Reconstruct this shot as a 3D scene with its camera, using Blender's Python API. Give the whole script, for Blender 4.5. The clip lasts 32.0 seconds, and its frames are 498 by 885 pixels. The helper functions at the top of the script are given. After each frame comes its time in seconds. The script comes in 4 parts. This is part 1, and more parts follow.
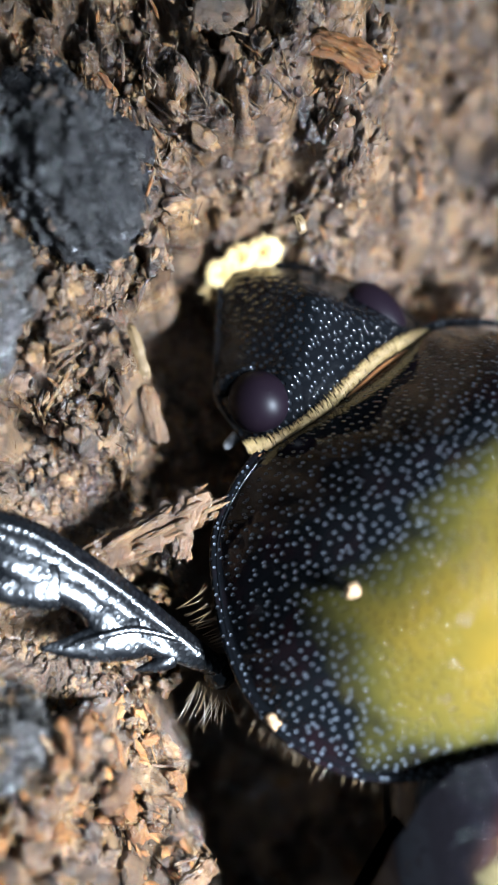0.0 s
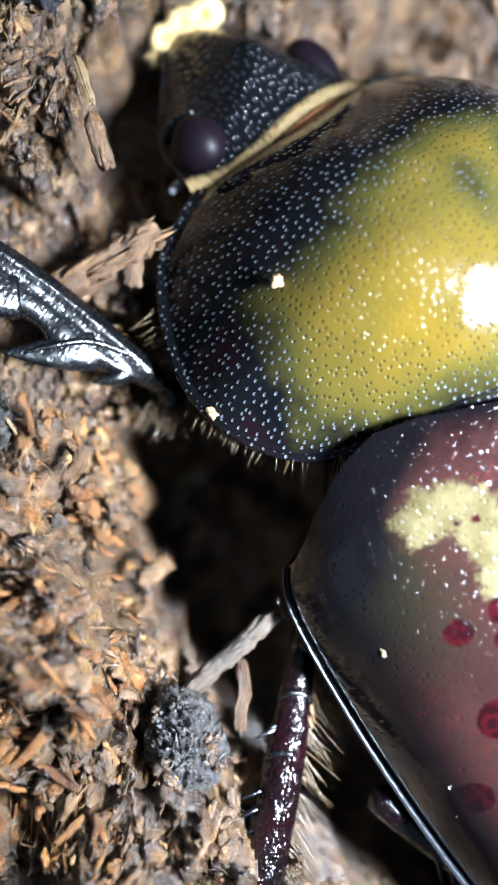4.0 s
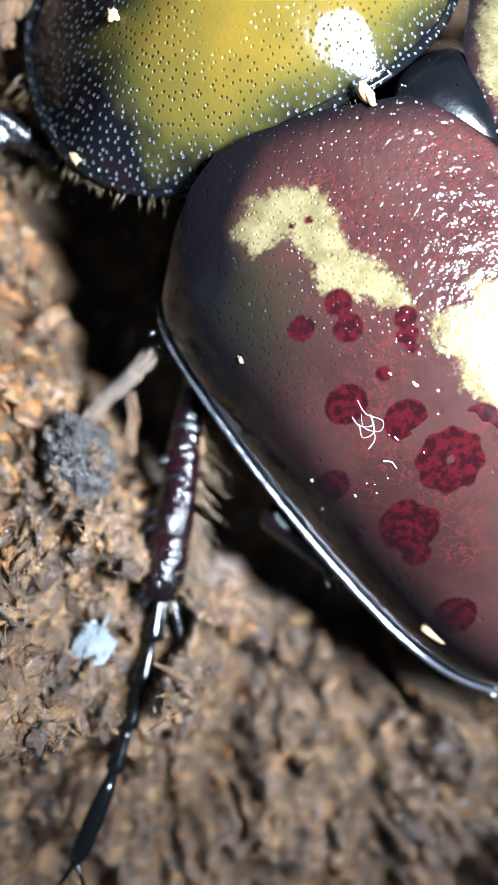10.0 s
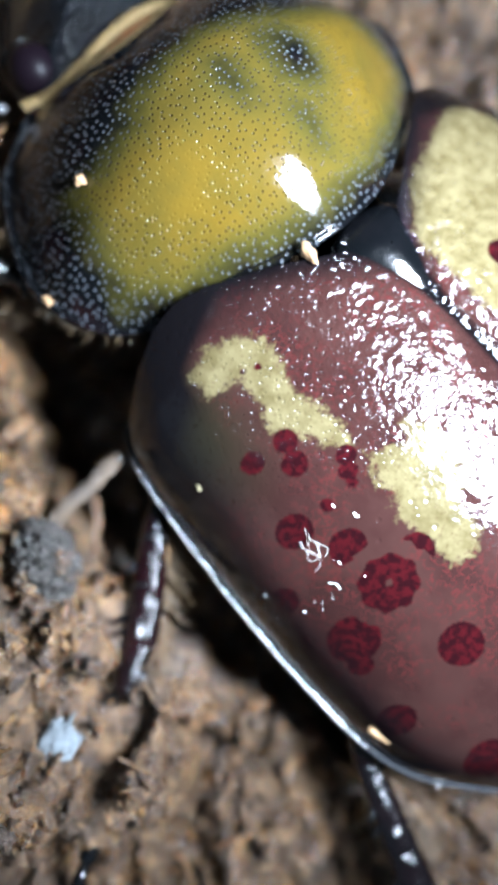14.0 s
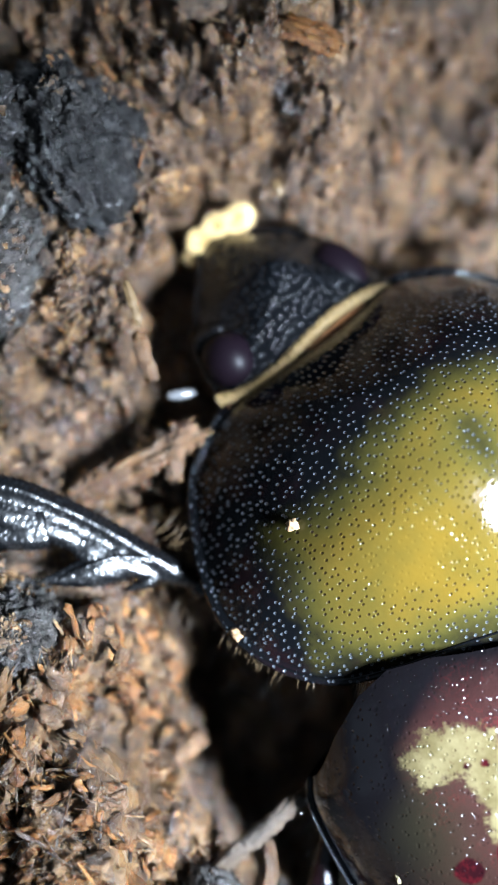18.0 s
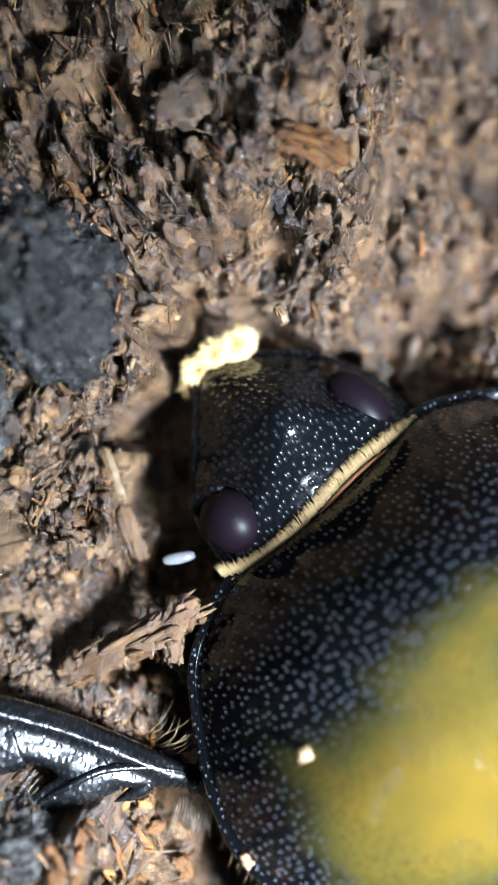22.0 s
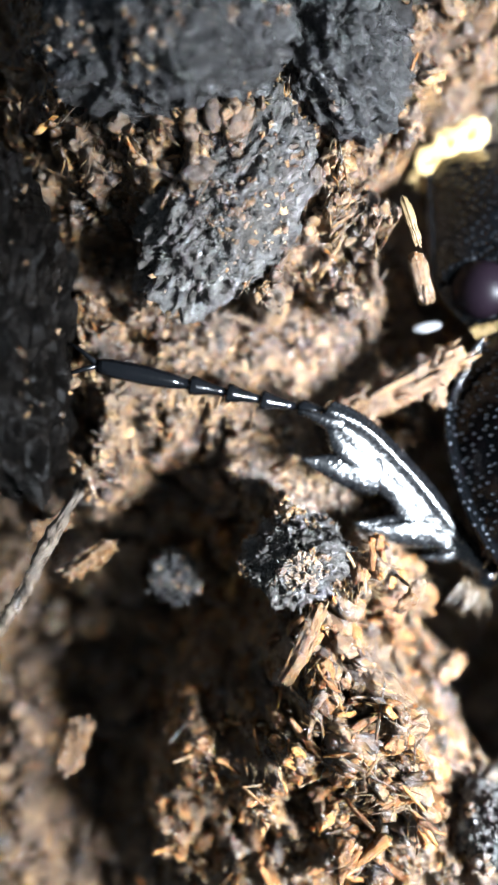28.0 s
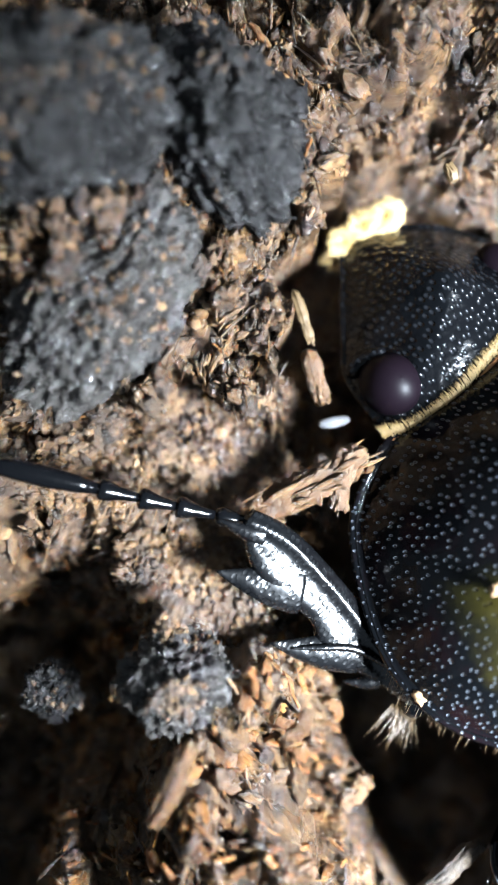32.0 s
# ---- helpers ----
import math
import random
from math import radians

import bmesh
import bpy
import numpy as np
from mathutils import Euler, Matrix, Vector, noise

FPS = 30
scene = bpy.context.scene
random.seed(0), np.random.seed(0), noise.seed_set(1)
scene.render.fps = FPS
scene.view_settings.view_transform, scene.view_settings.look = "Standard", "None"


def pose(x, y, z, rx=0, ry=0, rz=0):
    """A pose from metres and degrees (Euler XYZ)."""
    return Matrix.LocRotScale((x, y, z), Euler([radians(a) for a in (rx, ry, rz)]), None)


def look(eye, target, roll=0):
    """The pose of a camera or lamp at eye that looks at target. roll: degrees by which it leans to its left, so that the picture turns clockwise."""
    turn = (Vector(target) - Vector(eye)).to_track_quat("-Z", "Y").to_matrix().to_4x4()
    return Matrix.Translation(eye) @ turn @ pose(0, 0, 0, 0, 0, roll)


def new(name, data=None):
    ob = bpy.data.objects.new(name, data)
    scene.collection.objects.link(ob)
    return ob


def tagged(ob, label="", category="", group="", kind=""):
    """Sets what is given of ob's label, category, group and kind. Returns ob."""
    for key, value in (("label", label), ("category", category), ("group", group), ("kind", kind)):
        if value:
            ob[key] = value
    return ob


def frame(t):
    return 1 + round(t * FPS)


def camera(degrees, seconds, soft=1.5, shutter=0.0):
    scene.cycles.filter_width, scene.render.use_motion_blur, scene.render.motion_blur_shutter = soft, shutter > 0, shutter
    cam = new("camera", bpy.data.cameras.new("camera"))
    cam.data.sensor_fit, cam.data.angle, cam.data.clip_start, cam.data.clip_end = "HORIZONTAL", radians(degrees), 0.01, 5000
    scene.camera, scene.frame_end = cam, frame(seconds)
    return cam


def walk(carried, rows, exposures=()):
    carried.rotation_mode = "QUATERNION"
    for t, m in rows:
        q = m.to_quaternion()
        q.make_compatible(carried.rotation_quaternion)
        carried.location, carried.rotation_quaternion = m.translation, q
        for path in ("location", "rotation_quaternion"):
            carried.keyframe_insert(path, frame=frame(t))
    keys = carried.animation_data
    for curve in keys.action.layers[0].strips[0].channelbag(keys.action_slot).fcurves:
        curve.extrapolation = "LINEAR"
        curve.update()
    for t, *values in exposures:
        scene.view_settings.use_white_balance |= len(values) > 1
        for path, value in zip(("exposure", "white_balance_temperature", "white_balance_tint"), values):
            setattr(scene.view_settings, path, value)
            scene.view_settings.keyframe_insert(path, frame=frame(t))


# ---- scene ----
EXPOSURES = [(0.0, 0.1, 6120, 10), (2.0, 0.05, 6120, 10), (5.0, 0.0, 6120, 10), (8.0, 0.0, 6120, 10), (12.0, -0.35, 6120, 10), (14.0, -0.5, 6120, 10), (15.5, -0.5, 6120, 10), (19.0, -0.05, 6120, 10), (21.0, 0.05, 6120, 10), (22.0, 0.05, 6120, 10), (23.0, 0.42, 6120, 10), (24.0, 0.1, 6120, 10), (24.5, 0.05, 6120, 10), (27.0, 0.35, 6500, 10), (28.0, 0.95, 6650, 10), (29.0, 1.22, 6700, 10), (31.0, 1.15, 6650, 10), (32.0, 0.45, 6500, 10)]
cam = camera(34.00, 32.0, soft=1.6)
MM = 0.001  # the plan below is drawn in millimetres

# seconds, x, y, z in millimetres, and the turn in degrees of a camera that looks down
CAMERA_ROWS = (
    (0, -8.46, 14.69, 20.87, 7.78, -3.57, 3.91),
    (0.5, -8.61, 14.02, 20.74, 7.78, -3.30, 3.72),
    (1, -7.66, 13.76, 20.51, 7.30, -3.45, 3.49),
    (1.5, -7.42, 13.11, 21.50, 6.62, -3.58, 3.33),
    (2, -6.86, 12.22, 22.24, 6.11, -3.69, 3.10),
    (2.5, -6.54, 11.32, 22.51, 5.09, -3.60, 2.43),
    (4.5, -6.12, 6.18, 22.79, 2.35, -2.70, 3.03),
    (5, -6.27, 4.25, 22.45, 1.37, -2.27, 3.23),
    (5.5, -5.94, 2.00, 21.47, 0.54, -2.14, 3.12),
    (6, -6.25, 0.65, 20.03, -0.71, -1.86, 2.78),
    (6.5, -5.24, -0.22, 20.74, -1.78, -1.95, 1.96),
    (7, -2.67, -0.73, 21.64, -2.51, -2.02, 0.71),
    (7.5, -0.75, -0.09, 21.59, -2.47, -1.62, 0.08),
    (8, 0.17, -0.39, 22.84, -1.95, -1.38, -0.35),
    (8.5, -0.08, -0.35, 24.62, -1.20, -0.86, -0.22),
    (9, -0.00, 0.00, 25.20, -0.02, -0.01, -0.03),
    (9.5, -0.07, 0.58, 25.64, -0.56, 0.03, -0.29),
    (10, -0.14, 0.67, 25.15, -1.30, 0.02, -0.33),
    (10.5, 0.12, 0.81, 26.14, -1.64, -0.41, -0.50),
    (11, 0.76, 0.30, 25.86, -1.57, -1.10, -1.04),
    (11.5, 1.36, -0.05, 25.46, -1.22, -1.62, -1.62),
    (12, 1.50, -0.11, 26.27, -0.89, -2.02, -1.95),
    (12.5, 1.61, -0.16, 26.33, -0.65, -2.17, -1.96),
    (13, 1.46, 0.14, 26.92, -0.25, -2.27, -1.76),
    (13.5, 0.83, 1.43, 27.42, 0.64, -2.17, -1.59),
    (14, 0.42, 2.96, 27.28, 1.69, -2.05, -1.19),
    (14.5, -0.21, 3.97, 28.40, 2.63, -1.71, -0.58),
    (15, -1.17, 5.47, 28.37, 3.39, -1.35, -0.06),
    (15.5, -2.31, 6.74, 28.81, 4.26, -0.92, 0.45),
    (17.5, -5.65, 12.56, 25.24, 5.11, 0.22, 4.17),
    (18, -5.88, 13.39, 24.93, 5.21, 0.46, 3.97),
    (18.5, -6.82, 15.71, 25.12, 5.28, 1.10, 4.19),
    (19, -6.43, 17.04, 23.74, 4.32, 1.47, 4.01),
    (19.5, -6.38, 17.72, 23.19, 3.85, 2.10, 3.91),
    (20, -6.06, 18.43, 23.23, 3.91, 2.53, 3.70),
    (20.5, -5.16, 19.72, 22.88, 4.40, 2.50, 3.32),
    (21, -5.29, 19.49, 22.58, 4.06, 2.91, 2.96),
    (21.5, -5.33, 19.64, 22.51, 3.54, 3.30, 2.59),
    (22, -5.17, 20.30, 21.24, 3.03, 3.45, 2.15),
    (22.5, -4.66, 21.45, 21.49, 2.35, 3.76, 1.54),
    (23, -4.83, 20.78, 23.38, 0.99, 4.60, 1.05),
    (23.5, -5.19, 19.87, 22.58, -0.67, 4.90, 0.71),
    (24, -5.51, 19.23, 22.02, -1.78, 4.64, 0.48),
    (24.5, -5.65, 18.89, 21.78, -2.31, 4.11, 0.47),
    (26.5, -8.06, 16.50, 23.07, -1.81, 3.03, 1.55),
    (27, -10.23, 15.01, 22.99, -1.96, 1.66, 2.42),
    (27.5, -13.25, 14.31, 23.29, -2.48, 0.52, 2.38),
    (28, -15.41, 14.06, 24.22, -2.22, 0.51, 2.33),
    (28.5, -16.96, 13.61, 24.85, -1.11, 0.44, 2.05),
    (29, -17.31, 13.45, 25.10, -0.04, 0.56, 2.34),
    (29.5, -17.64, 13.37, 25.27, 0.73, 0.87, 2.50),
    (30, -17.56, 13.37, 24.31, 1.01, 1.07, 2.68),
    (30.5, -16.72, 13.87, 25.06, 1.08, 0.54, 2.84),
    (31, -15.35, 14.29, 24.91, 0.49, 0.45, 2.89),
    (31.5, -13.09, 15.64, 23.48, -0.03, 0.21, 3.00),
    (32, -12.03, 16.78, 21.91, -0.44, 0.06, 3.19),
)
walk(cam, [(t, pose(x * MM, y * MM, z * MM, a, b, c)) for t, x, y, z, a, b, c in CAMERA_ROWS], EXPOSURES)
# close work: a shallow sharp zone
cam.data.dof.use_dof, cam.data.dof.focus_distance, cam.data.dof.aperture_fstop = True, 0.0260, 47.0

# the beetle's small shift while it re-plants its hind leg: seconds, shift in millimetres, turn in degrees
BODY_ROWS = (
    (0, -0.017, 0.113, 0.045, -0.93, 0.14, -1.12),
    (2.5, -0.072, 0.179, 0.019, -0.66, 0.15, -0.94),
    (5, -0.074, 0.153, 0.010, -0.50, 0.14, -0.78),
    (7.5, -0.048, 0.049, 0.008, -0.20, 0.08, -0.29),
    (9, 0.001, 0.002, 0.005, -0.03, 0.03, -0.00),
    (10, 0.037, -0.031, 0.009, -0.04, 0.04, 0.13),
    (10.5, 0.046, -0.043, 0.008, -0.03, 0.04, 0.16),
    (11, 0.070, -0.174, -0.109, 0.66, 0.06, 0.01),
    (11.5, 0.064, -0.376, -0.175, 0.89, -0.46, -0.21),
    (12, 0.032, -0.451, -0.301, 1.39, -0.71, -0.45),
    (12.5, -0.009, -0.503, -0.378, 1.69, -1.10, -0.46),
    (13, -0.022, -0.584, -0.480, 2.06, -1.27, -0.44),
    (13.5, -0.015, -0.623, -0.525, 2.14, -1.55, -0.35),
    (14, 0.011, -0.712, -0.531, 2.11, -1.95, -0.36),
    (14.5, 0.015, -0.789, -0.563, 2.21, -2.43, -0.22),
    (15, 0.008, -0.777, -0.530, 2.43, -2.66, -0.33),
    (15.5, 0.008, -0.781, -0.296, 1.76, -2.59, -0.05),
    (17.5, 0.001, -0.641, -0.205, 2.39, -2.16, 0.89),
    (18, -0.194, -0.607, -0.129, 1.93, -2.24, 0.37),
    (19, -0.222, -0.618, -0.130, 1.90, -2.26, 0.31),
    (21, -0.248, -0.666, -0.129, 1.80, -2.36, 0.37),
    (23, -0.238, -0.786, -0.123, 1.69, -2.47, 0.46),
    (24.5, -0.253, -0.863, -0.121, 1.64, -2.49, 0.57),
    (26.5, -0.265, -0.886, -0.121, 1.62, -2.49, 0.70),
    (28, -0.243, -0.945, -0.118, 1.57, -2.47, 0.87),
    (30, -0.231, -0.954, -0.119, 1.57, -2.44, 0.75),
    (32, -0.232, -0.952, -0.119, 1.57, -2.43, 0.73),
)

# ---- light: one bright white lamp close by on the right, and a dim room with a cool window on the left ----
world = bpy.data.worlds.new("world")
scene.world = world
world.use_nodes = True
background = world.node_tree.nodes["Background"]
background.inputs["Color"].default_value = (0.62, 0.80, 1.0, 1)
background.inputs["Strength"].default_value = 0.25
lamp = new("lamp", bpy.data.lights.new("lamp", "AREA"))
lamp.data.shape, lamp.data.size, lamp.data.energy, lamp.data.color = "DISK", 0.016, 0.102, (0.87, 1.0, 1.14)
lamp.matrix_world = look((25 * MM, 4.5 * MM, 34 * MM), (6 * MM, 9 * MM, -8 * MM))
lamp.data.spread = radians(78)
window = new("window", bpy.data.lights.new("window", "AREA"))
window.data.shape, window.data.size, window.data.size_y, window.data.energy, window.data.color = "RECTANGLE", 0.13, 0.10, 0.014, (0.62, 0.84, 1.0)
window.matrix_world = look((-170 * MM, -95 * MM, 105 * MM), (-6 * MM, 6 * MM, -5 * MM))

# ---- materials ----
def material(name):
    m = bpy.data.materials.new(name)
    m.use_nodes = True
    t = m.node_tree
    return m, t, t.nodes["Principled BSDF"]


def node(t, kind, **inputs):
    n = t.nodes.new(kind)
    for key, value in inputs.items():
        slot = n.inputs[int(key[1:])] if key[0] == "_" and key[1:].isdigit() else n.inputs[key.replace("_", " ")]
        if hasattr(value, "is_linked") or hasattr(value, "links"):
            t.links.new(value, slot)
        else:
            slot.default_value = value
    return n


def mixed(t, fac, a, b, mode="MIX"):
    n = t.nodes.new("ShaderNodeMix")
    n.data_type, n.blend_type = "RGBA", mode
    for slot, value in ((n.inputs[0], fac), (n.inputs[6], a), (n.inputs[7], b)):
        if hasattr(value, "links"):
            t.links.new(value, slot)
        else:
            slot.default_value = value if not isinstance(value, tuple) or len(value) == 4 else (*value, 1)
    return n.outputs[2]


def ramp(t, value, stops):
    n = t.nodes.new("ShaderNodeValToRGB")
    t.links.new(value, n.inputs[0])
    e = n.color_ramp.elements
    while len(e) < len(stops):
        e.new(0.5)
    for el, (pos, col) in zip(e, stops):
        el.position, el.color = pos, (*col, 1) if isinstance(col, tuple) else (col, col, col, 1)
    return n.outputs[0]


def coords(t, scale):
    tc = t.nodes.new("ShaderNodeTexCoord")
    mp = node(t, "ShaderNodeMapping", Vector=tc.outputs["Object"], Scale=(scale,) * 3 if not isinstance(scale, tuple) else scale)
    return mp.outputs[0]


def noise_of(t, scale, size, detail=4.0, rough=0.6):
    return node(t, "ShaderNodeTexNoise", Vector=coords(t, scale), Scale=size, Detail=detail, Roughness=rough).outputs[0]


def cells(t, scale, size, feature="F1", out="Distance"):
    n = node(t, "ShaderNodeTexVoronoi", Vector=coords(t, scale), Scale=size)
    n.feature = feature
    return n.outputs[out]


def maths(t, op, a, b=0.0, clamp=False):
    n = t.nodes.new("ShaderNodeMath")
    n.operation, n.use_clamp = op, clamp
    for slot, value in ((n.inputs[0], a), (n.inputs[1], b)):
        if hasattr(value, "links"):
            t.links.new(value, slot)
        else:
            slot.default_value = value
    return n.outputs[0]


def step(t, value, lo, hi):
    n = node(t, "ShaderNodeMapRange", Value=value, _1=lo, _2=hi)
    n.interpolation_type = "SMOOTHSTEP"
    return n.outputs[0]


def attr(t, name):
    n = t.nodes.new("ShaderNodeAttribute")
    n.attribute_name = name
    return n.outputs["Fac"]


def bumped(t, bsdf, height, strength, distance):
    b = node(t, "ShaderNodeBump", Height=height, Strength=strength, Distance=distance * MM)
    old = bsdf.inputs["Normal"].links
    if old:
        t.links.new(old[0].from_socket, b.inputs["Normal"])
    t.links.new(b.outputs[0], bsdf.inputs["Normal"])


PER_MM = 1000.0  # noise sizes below are per millimetre


def make_chitin(name, colour, dark, punct=4.0, depth=0.05, rough=0.18, rugged=0.0):
    """Dark, wet-looking insect armour with small pits."""
    m, t, b = material(name)
    n = noise_of(t, PER_MM, 0.6)
    t.links.new(mixed(t, step(t, n, 0.35, 0.7), dark, colour), b.inputs["Base Color"])
    b.inputs["Roughness"].default_value = rough
    b.inputs["Specular IOR Level"].default_value = 0.35
    if punct:
        bumped(t, b, step(t, cells(t, PER_MM, punct), 0.5, 0.02), 1.0, depth)
    bumped(t, b, noise_of(t, PER_MM, 2.2, 3.0), 0.5, 0.03)
    if rugged:
        bumped(t, b, noise_of(t, PER_MM, 1.7, 3.0), 1.0, rugged)
    return m


SMOOTH_CHITIN = make_chitin("smooth_black_chitin", (0.0016, 0.0016, 0.0020), (0.0009, 0.0011, 0.0014), 0, 0, 0.15)


def pits(t, size, radius, even=0.75, stretch=(1, 1, 1)):
    """Small round punctures like shallow bowls: 1 at the middle of each, 0 at its brim and between."""
    n = node(t, "ShaderNodeTexVoronoi", Vector=coords(t, tuple(PER_MM * s for s in stretch)), Scale=size, Randomness=even)
    n.voronoi_dimensions = "2D"
    across = maths(t, "DIVIDE", n.outputs["Distance"], radius)
    return maths(t, "SUBTRACT", 1.0, maths(t, "MULTIPLY", across, across), True)


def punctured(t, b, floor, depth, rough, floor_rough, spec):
    """Polished shell whose punctures are hollow bowls; paler pit colour adds to their glints."""
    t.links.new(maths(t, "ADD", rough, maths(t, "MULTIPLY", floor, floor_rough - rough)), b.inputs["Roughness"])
    b.inputs["Specular IOR Level"].default_value = spec
    bumped(t, b, maths(t, "MULTIPLY", floor, -1.0), 1.0, depth)


def make_pronotum():
    m, t, b = material("pronotum_shell")
    edge = maths(t, "ADD", attr(t, "yellow"), maths(t, "MULTIPLY", maths(t, "SUBTRACT", noise_of(t, PER_MM, 0.9, 5.0), 0.5), 1.6))
    mask = step(t, edge, -0.6, 0.9)
    n = noise_of(t, PER_MM, 0.45)
    yellow = mixed(t, step(t, n, 0.3, 0.7), (0.036, 0.0260, 0.0046), (0.053, 0.0330, 0.0044))
    yellow = mixed(t, step(t, attr(t, "yellow"), 1.6, 0.1), yellow, (0.025, 0.022, 0.0048))
    black = mixed(t, step(t, noise_of(t, PER_MM, 0.8), 0.45, 0.8), (0.0014, 0.0016, 0.0020), (0.0044, 0.0018, 0.0024))
    smooth = maths(t, "SUBTRACT", 1.0, maths(t, "MULTIPLY", step(t, edge, 1.6, 2.7), 0.85))
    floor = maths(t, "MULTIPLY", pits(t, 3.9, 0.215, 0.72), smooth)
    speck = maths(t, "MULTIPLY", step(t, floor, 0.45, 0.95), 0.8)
    # pale rings: the pits' glints are painted into the black shell's colour
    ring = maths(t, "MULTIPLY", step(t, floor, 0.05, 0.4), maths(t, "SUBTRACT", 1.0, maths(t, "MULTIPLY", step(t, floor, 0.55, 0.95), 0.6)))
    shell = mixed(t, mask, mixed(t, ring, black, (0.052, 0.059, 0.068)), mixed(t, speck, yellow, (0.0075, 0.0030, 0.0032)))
    t.links.new(shell, b.inputs["Base Color"])
    b.inputs["IOR"].default_value = 1.5
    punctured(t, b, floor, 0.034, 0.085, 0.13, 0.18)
    bumped(t, b, noise_of(t, PER_MM, 1.1, 4.0), 0.8, 0.030)
    return m


def make_pitted(name, colour, dark, size, radius, depth, rough, stretch=(1, 1, 1), grey=0.03, dull=0.40, spec=0.28):
    """Black insect armour with dense punctures."""
    m, t, b = material(name)
    floor = pits(t, size, radius, 0.7, stretch)
    base = mixed(t, step(t, noise_of(t, PER_MM, 0.6), 0.35, 0.7), dark, colour)
    # pit floors mixed paler than the shell, a glint put into the colour
    t.links.new(mixed(t, floor, base, (grey, grey * 1.1, grey * 1.3)), b.inputs["Base Color"])
    punctured(t, b, floor, depth, rough, dull, spec)
    bumped(t, b, noise_of(t, PER_MM, 2.2, 3.0), 0.5, 0.03)
    bumped(t, b, noise_of(t, PER_MM, 0.9, 2.0), 0.7, 0.16)
    return m


def make_elytron():
    m, t, b = material("elytron_shell")
    fine = noise_of(t, PER_MM, 3.0, 6.0, 0.7)
    mottle = noise_of(t, PER_MM, 0.35)
    net = maths(t, "ABSOLUTE", maths(t, "SUBTRACT", noise_of(t, PER_MM, 2.6, 2.0), 0.5))
    base = mixed(t, step(t, mottle, 0.35, 0.65), (0.0124, 0.0046, 0.0041), (0.0174, 0.0072, 0.0061))
    base = mixed(t, maths(t, "MULTIPLY", step(t, net, 0.045, 0.01), maths(t, "MULTIPLY", step(t, noise_of(t, PER_MM, 0.5), 0.40, 0.60), 0.75)), base, (0.030, 0.0062, 0.0058))
    base = mixed(t, step(t, attr(t, "shoulder"), 0.0, 1.0), base, (0.0072, 0.0060, 0.0034))
    wobble = maths(t, "MULTIPLY", maths(t, "SUBTRACT", fine, 0.5), 0.8)
    yellow = step(t, maths(t, "ADD", attr(t, "patch"), maths(t, "MULTIPLY", wobble, 1.8)), -0.16, 0.18)
    tone = mixed(t, step(t, noise_of(t, PER_MM, 1.6, 5.0), 0.3, 0.7), (0.040, 0.031, 0.013), (0.068, 0.055, 0.027))
    specks = step(t, cells(t, PER_MM, 6.0), 0.26, 0.12)
    tone = mixed(t, maths(t, "MULTIPLY", specks, 0.7), tone, (0.030, 0.017, 0.008))
    base = mixed(t, yellow, base, tone)
    spot = step(t, maths(t, "ADD", attr(t, "spot"), maths(t, "MULTIPLY", wobble, 0.30)), -0.05, 0.06)
    spot_tone = mixed(t, step(t, noise_of(t, PER_MM, 3.4, 3.0), 0.42, 0.60), (0.006, 0.0009, 0.0014), (0.0165, 0.0014, 0.0021))
    base = mixed(t, spot, base, spot_tone)
    base = mixed(t, step(t, attr(t, "margin"), 0.0, 1.0), base, (0.0016, 0.0013, 0.0016))
    t.links.new(base, b.inputs["Base Color"])
    b.inputs["Roughness"].default_value = 0.10
    b.inputs["Specular IOR Level"].default_value = 0.27
    bumped(t, b, maths(t, "MULTIPLY", maths(t, "MULTIPLY", pits(t, 2.9, 0.14, 1.0), attr(t, "punctate")), -1.0), 1.0, 0.022)
    bumped(t, b, maths(t, "MULTIPLY", maths(t, "MULTIPLY", pits(t, 2.1, 0.13, 1.0), attr(t, "punctate")), -1.0), 1.0, 0.016)
    rumple = maths(t, "MULTIPLY", attr(t, "rumple"), noise_of(t, PER_MM, 1.5, 3.0))
    bumped(t, b, rumple, 1.0, 0.20)
    bumped(t, b, step(t, cells(t, PER_MM, 1.5), 0.02, 0.2), 0.5, 0.04)
    bumped(t, b, fine, 0.25, 0.02)
    return m


LEG_CHITIN = make_pitted("dark_leg_chitin", (0.0014, 0.0013, 0.0016), (0.0009, 0.0011, 0.0014), 4.6, 0.34, 0.010, 0.27, (1.0, 0.7, 1.0), grey=0.002, dull=0.32, spec=0.55)
SHIN_CHITIN = make_chitin("ridged_shin_chitin", (0.0028, 0.0016, 0.0020), (0.0014, 0.0014, 0.0018), 0, 0, 0.16, 0.16)
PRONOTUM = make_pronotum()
ELYTRON = make_elytron()


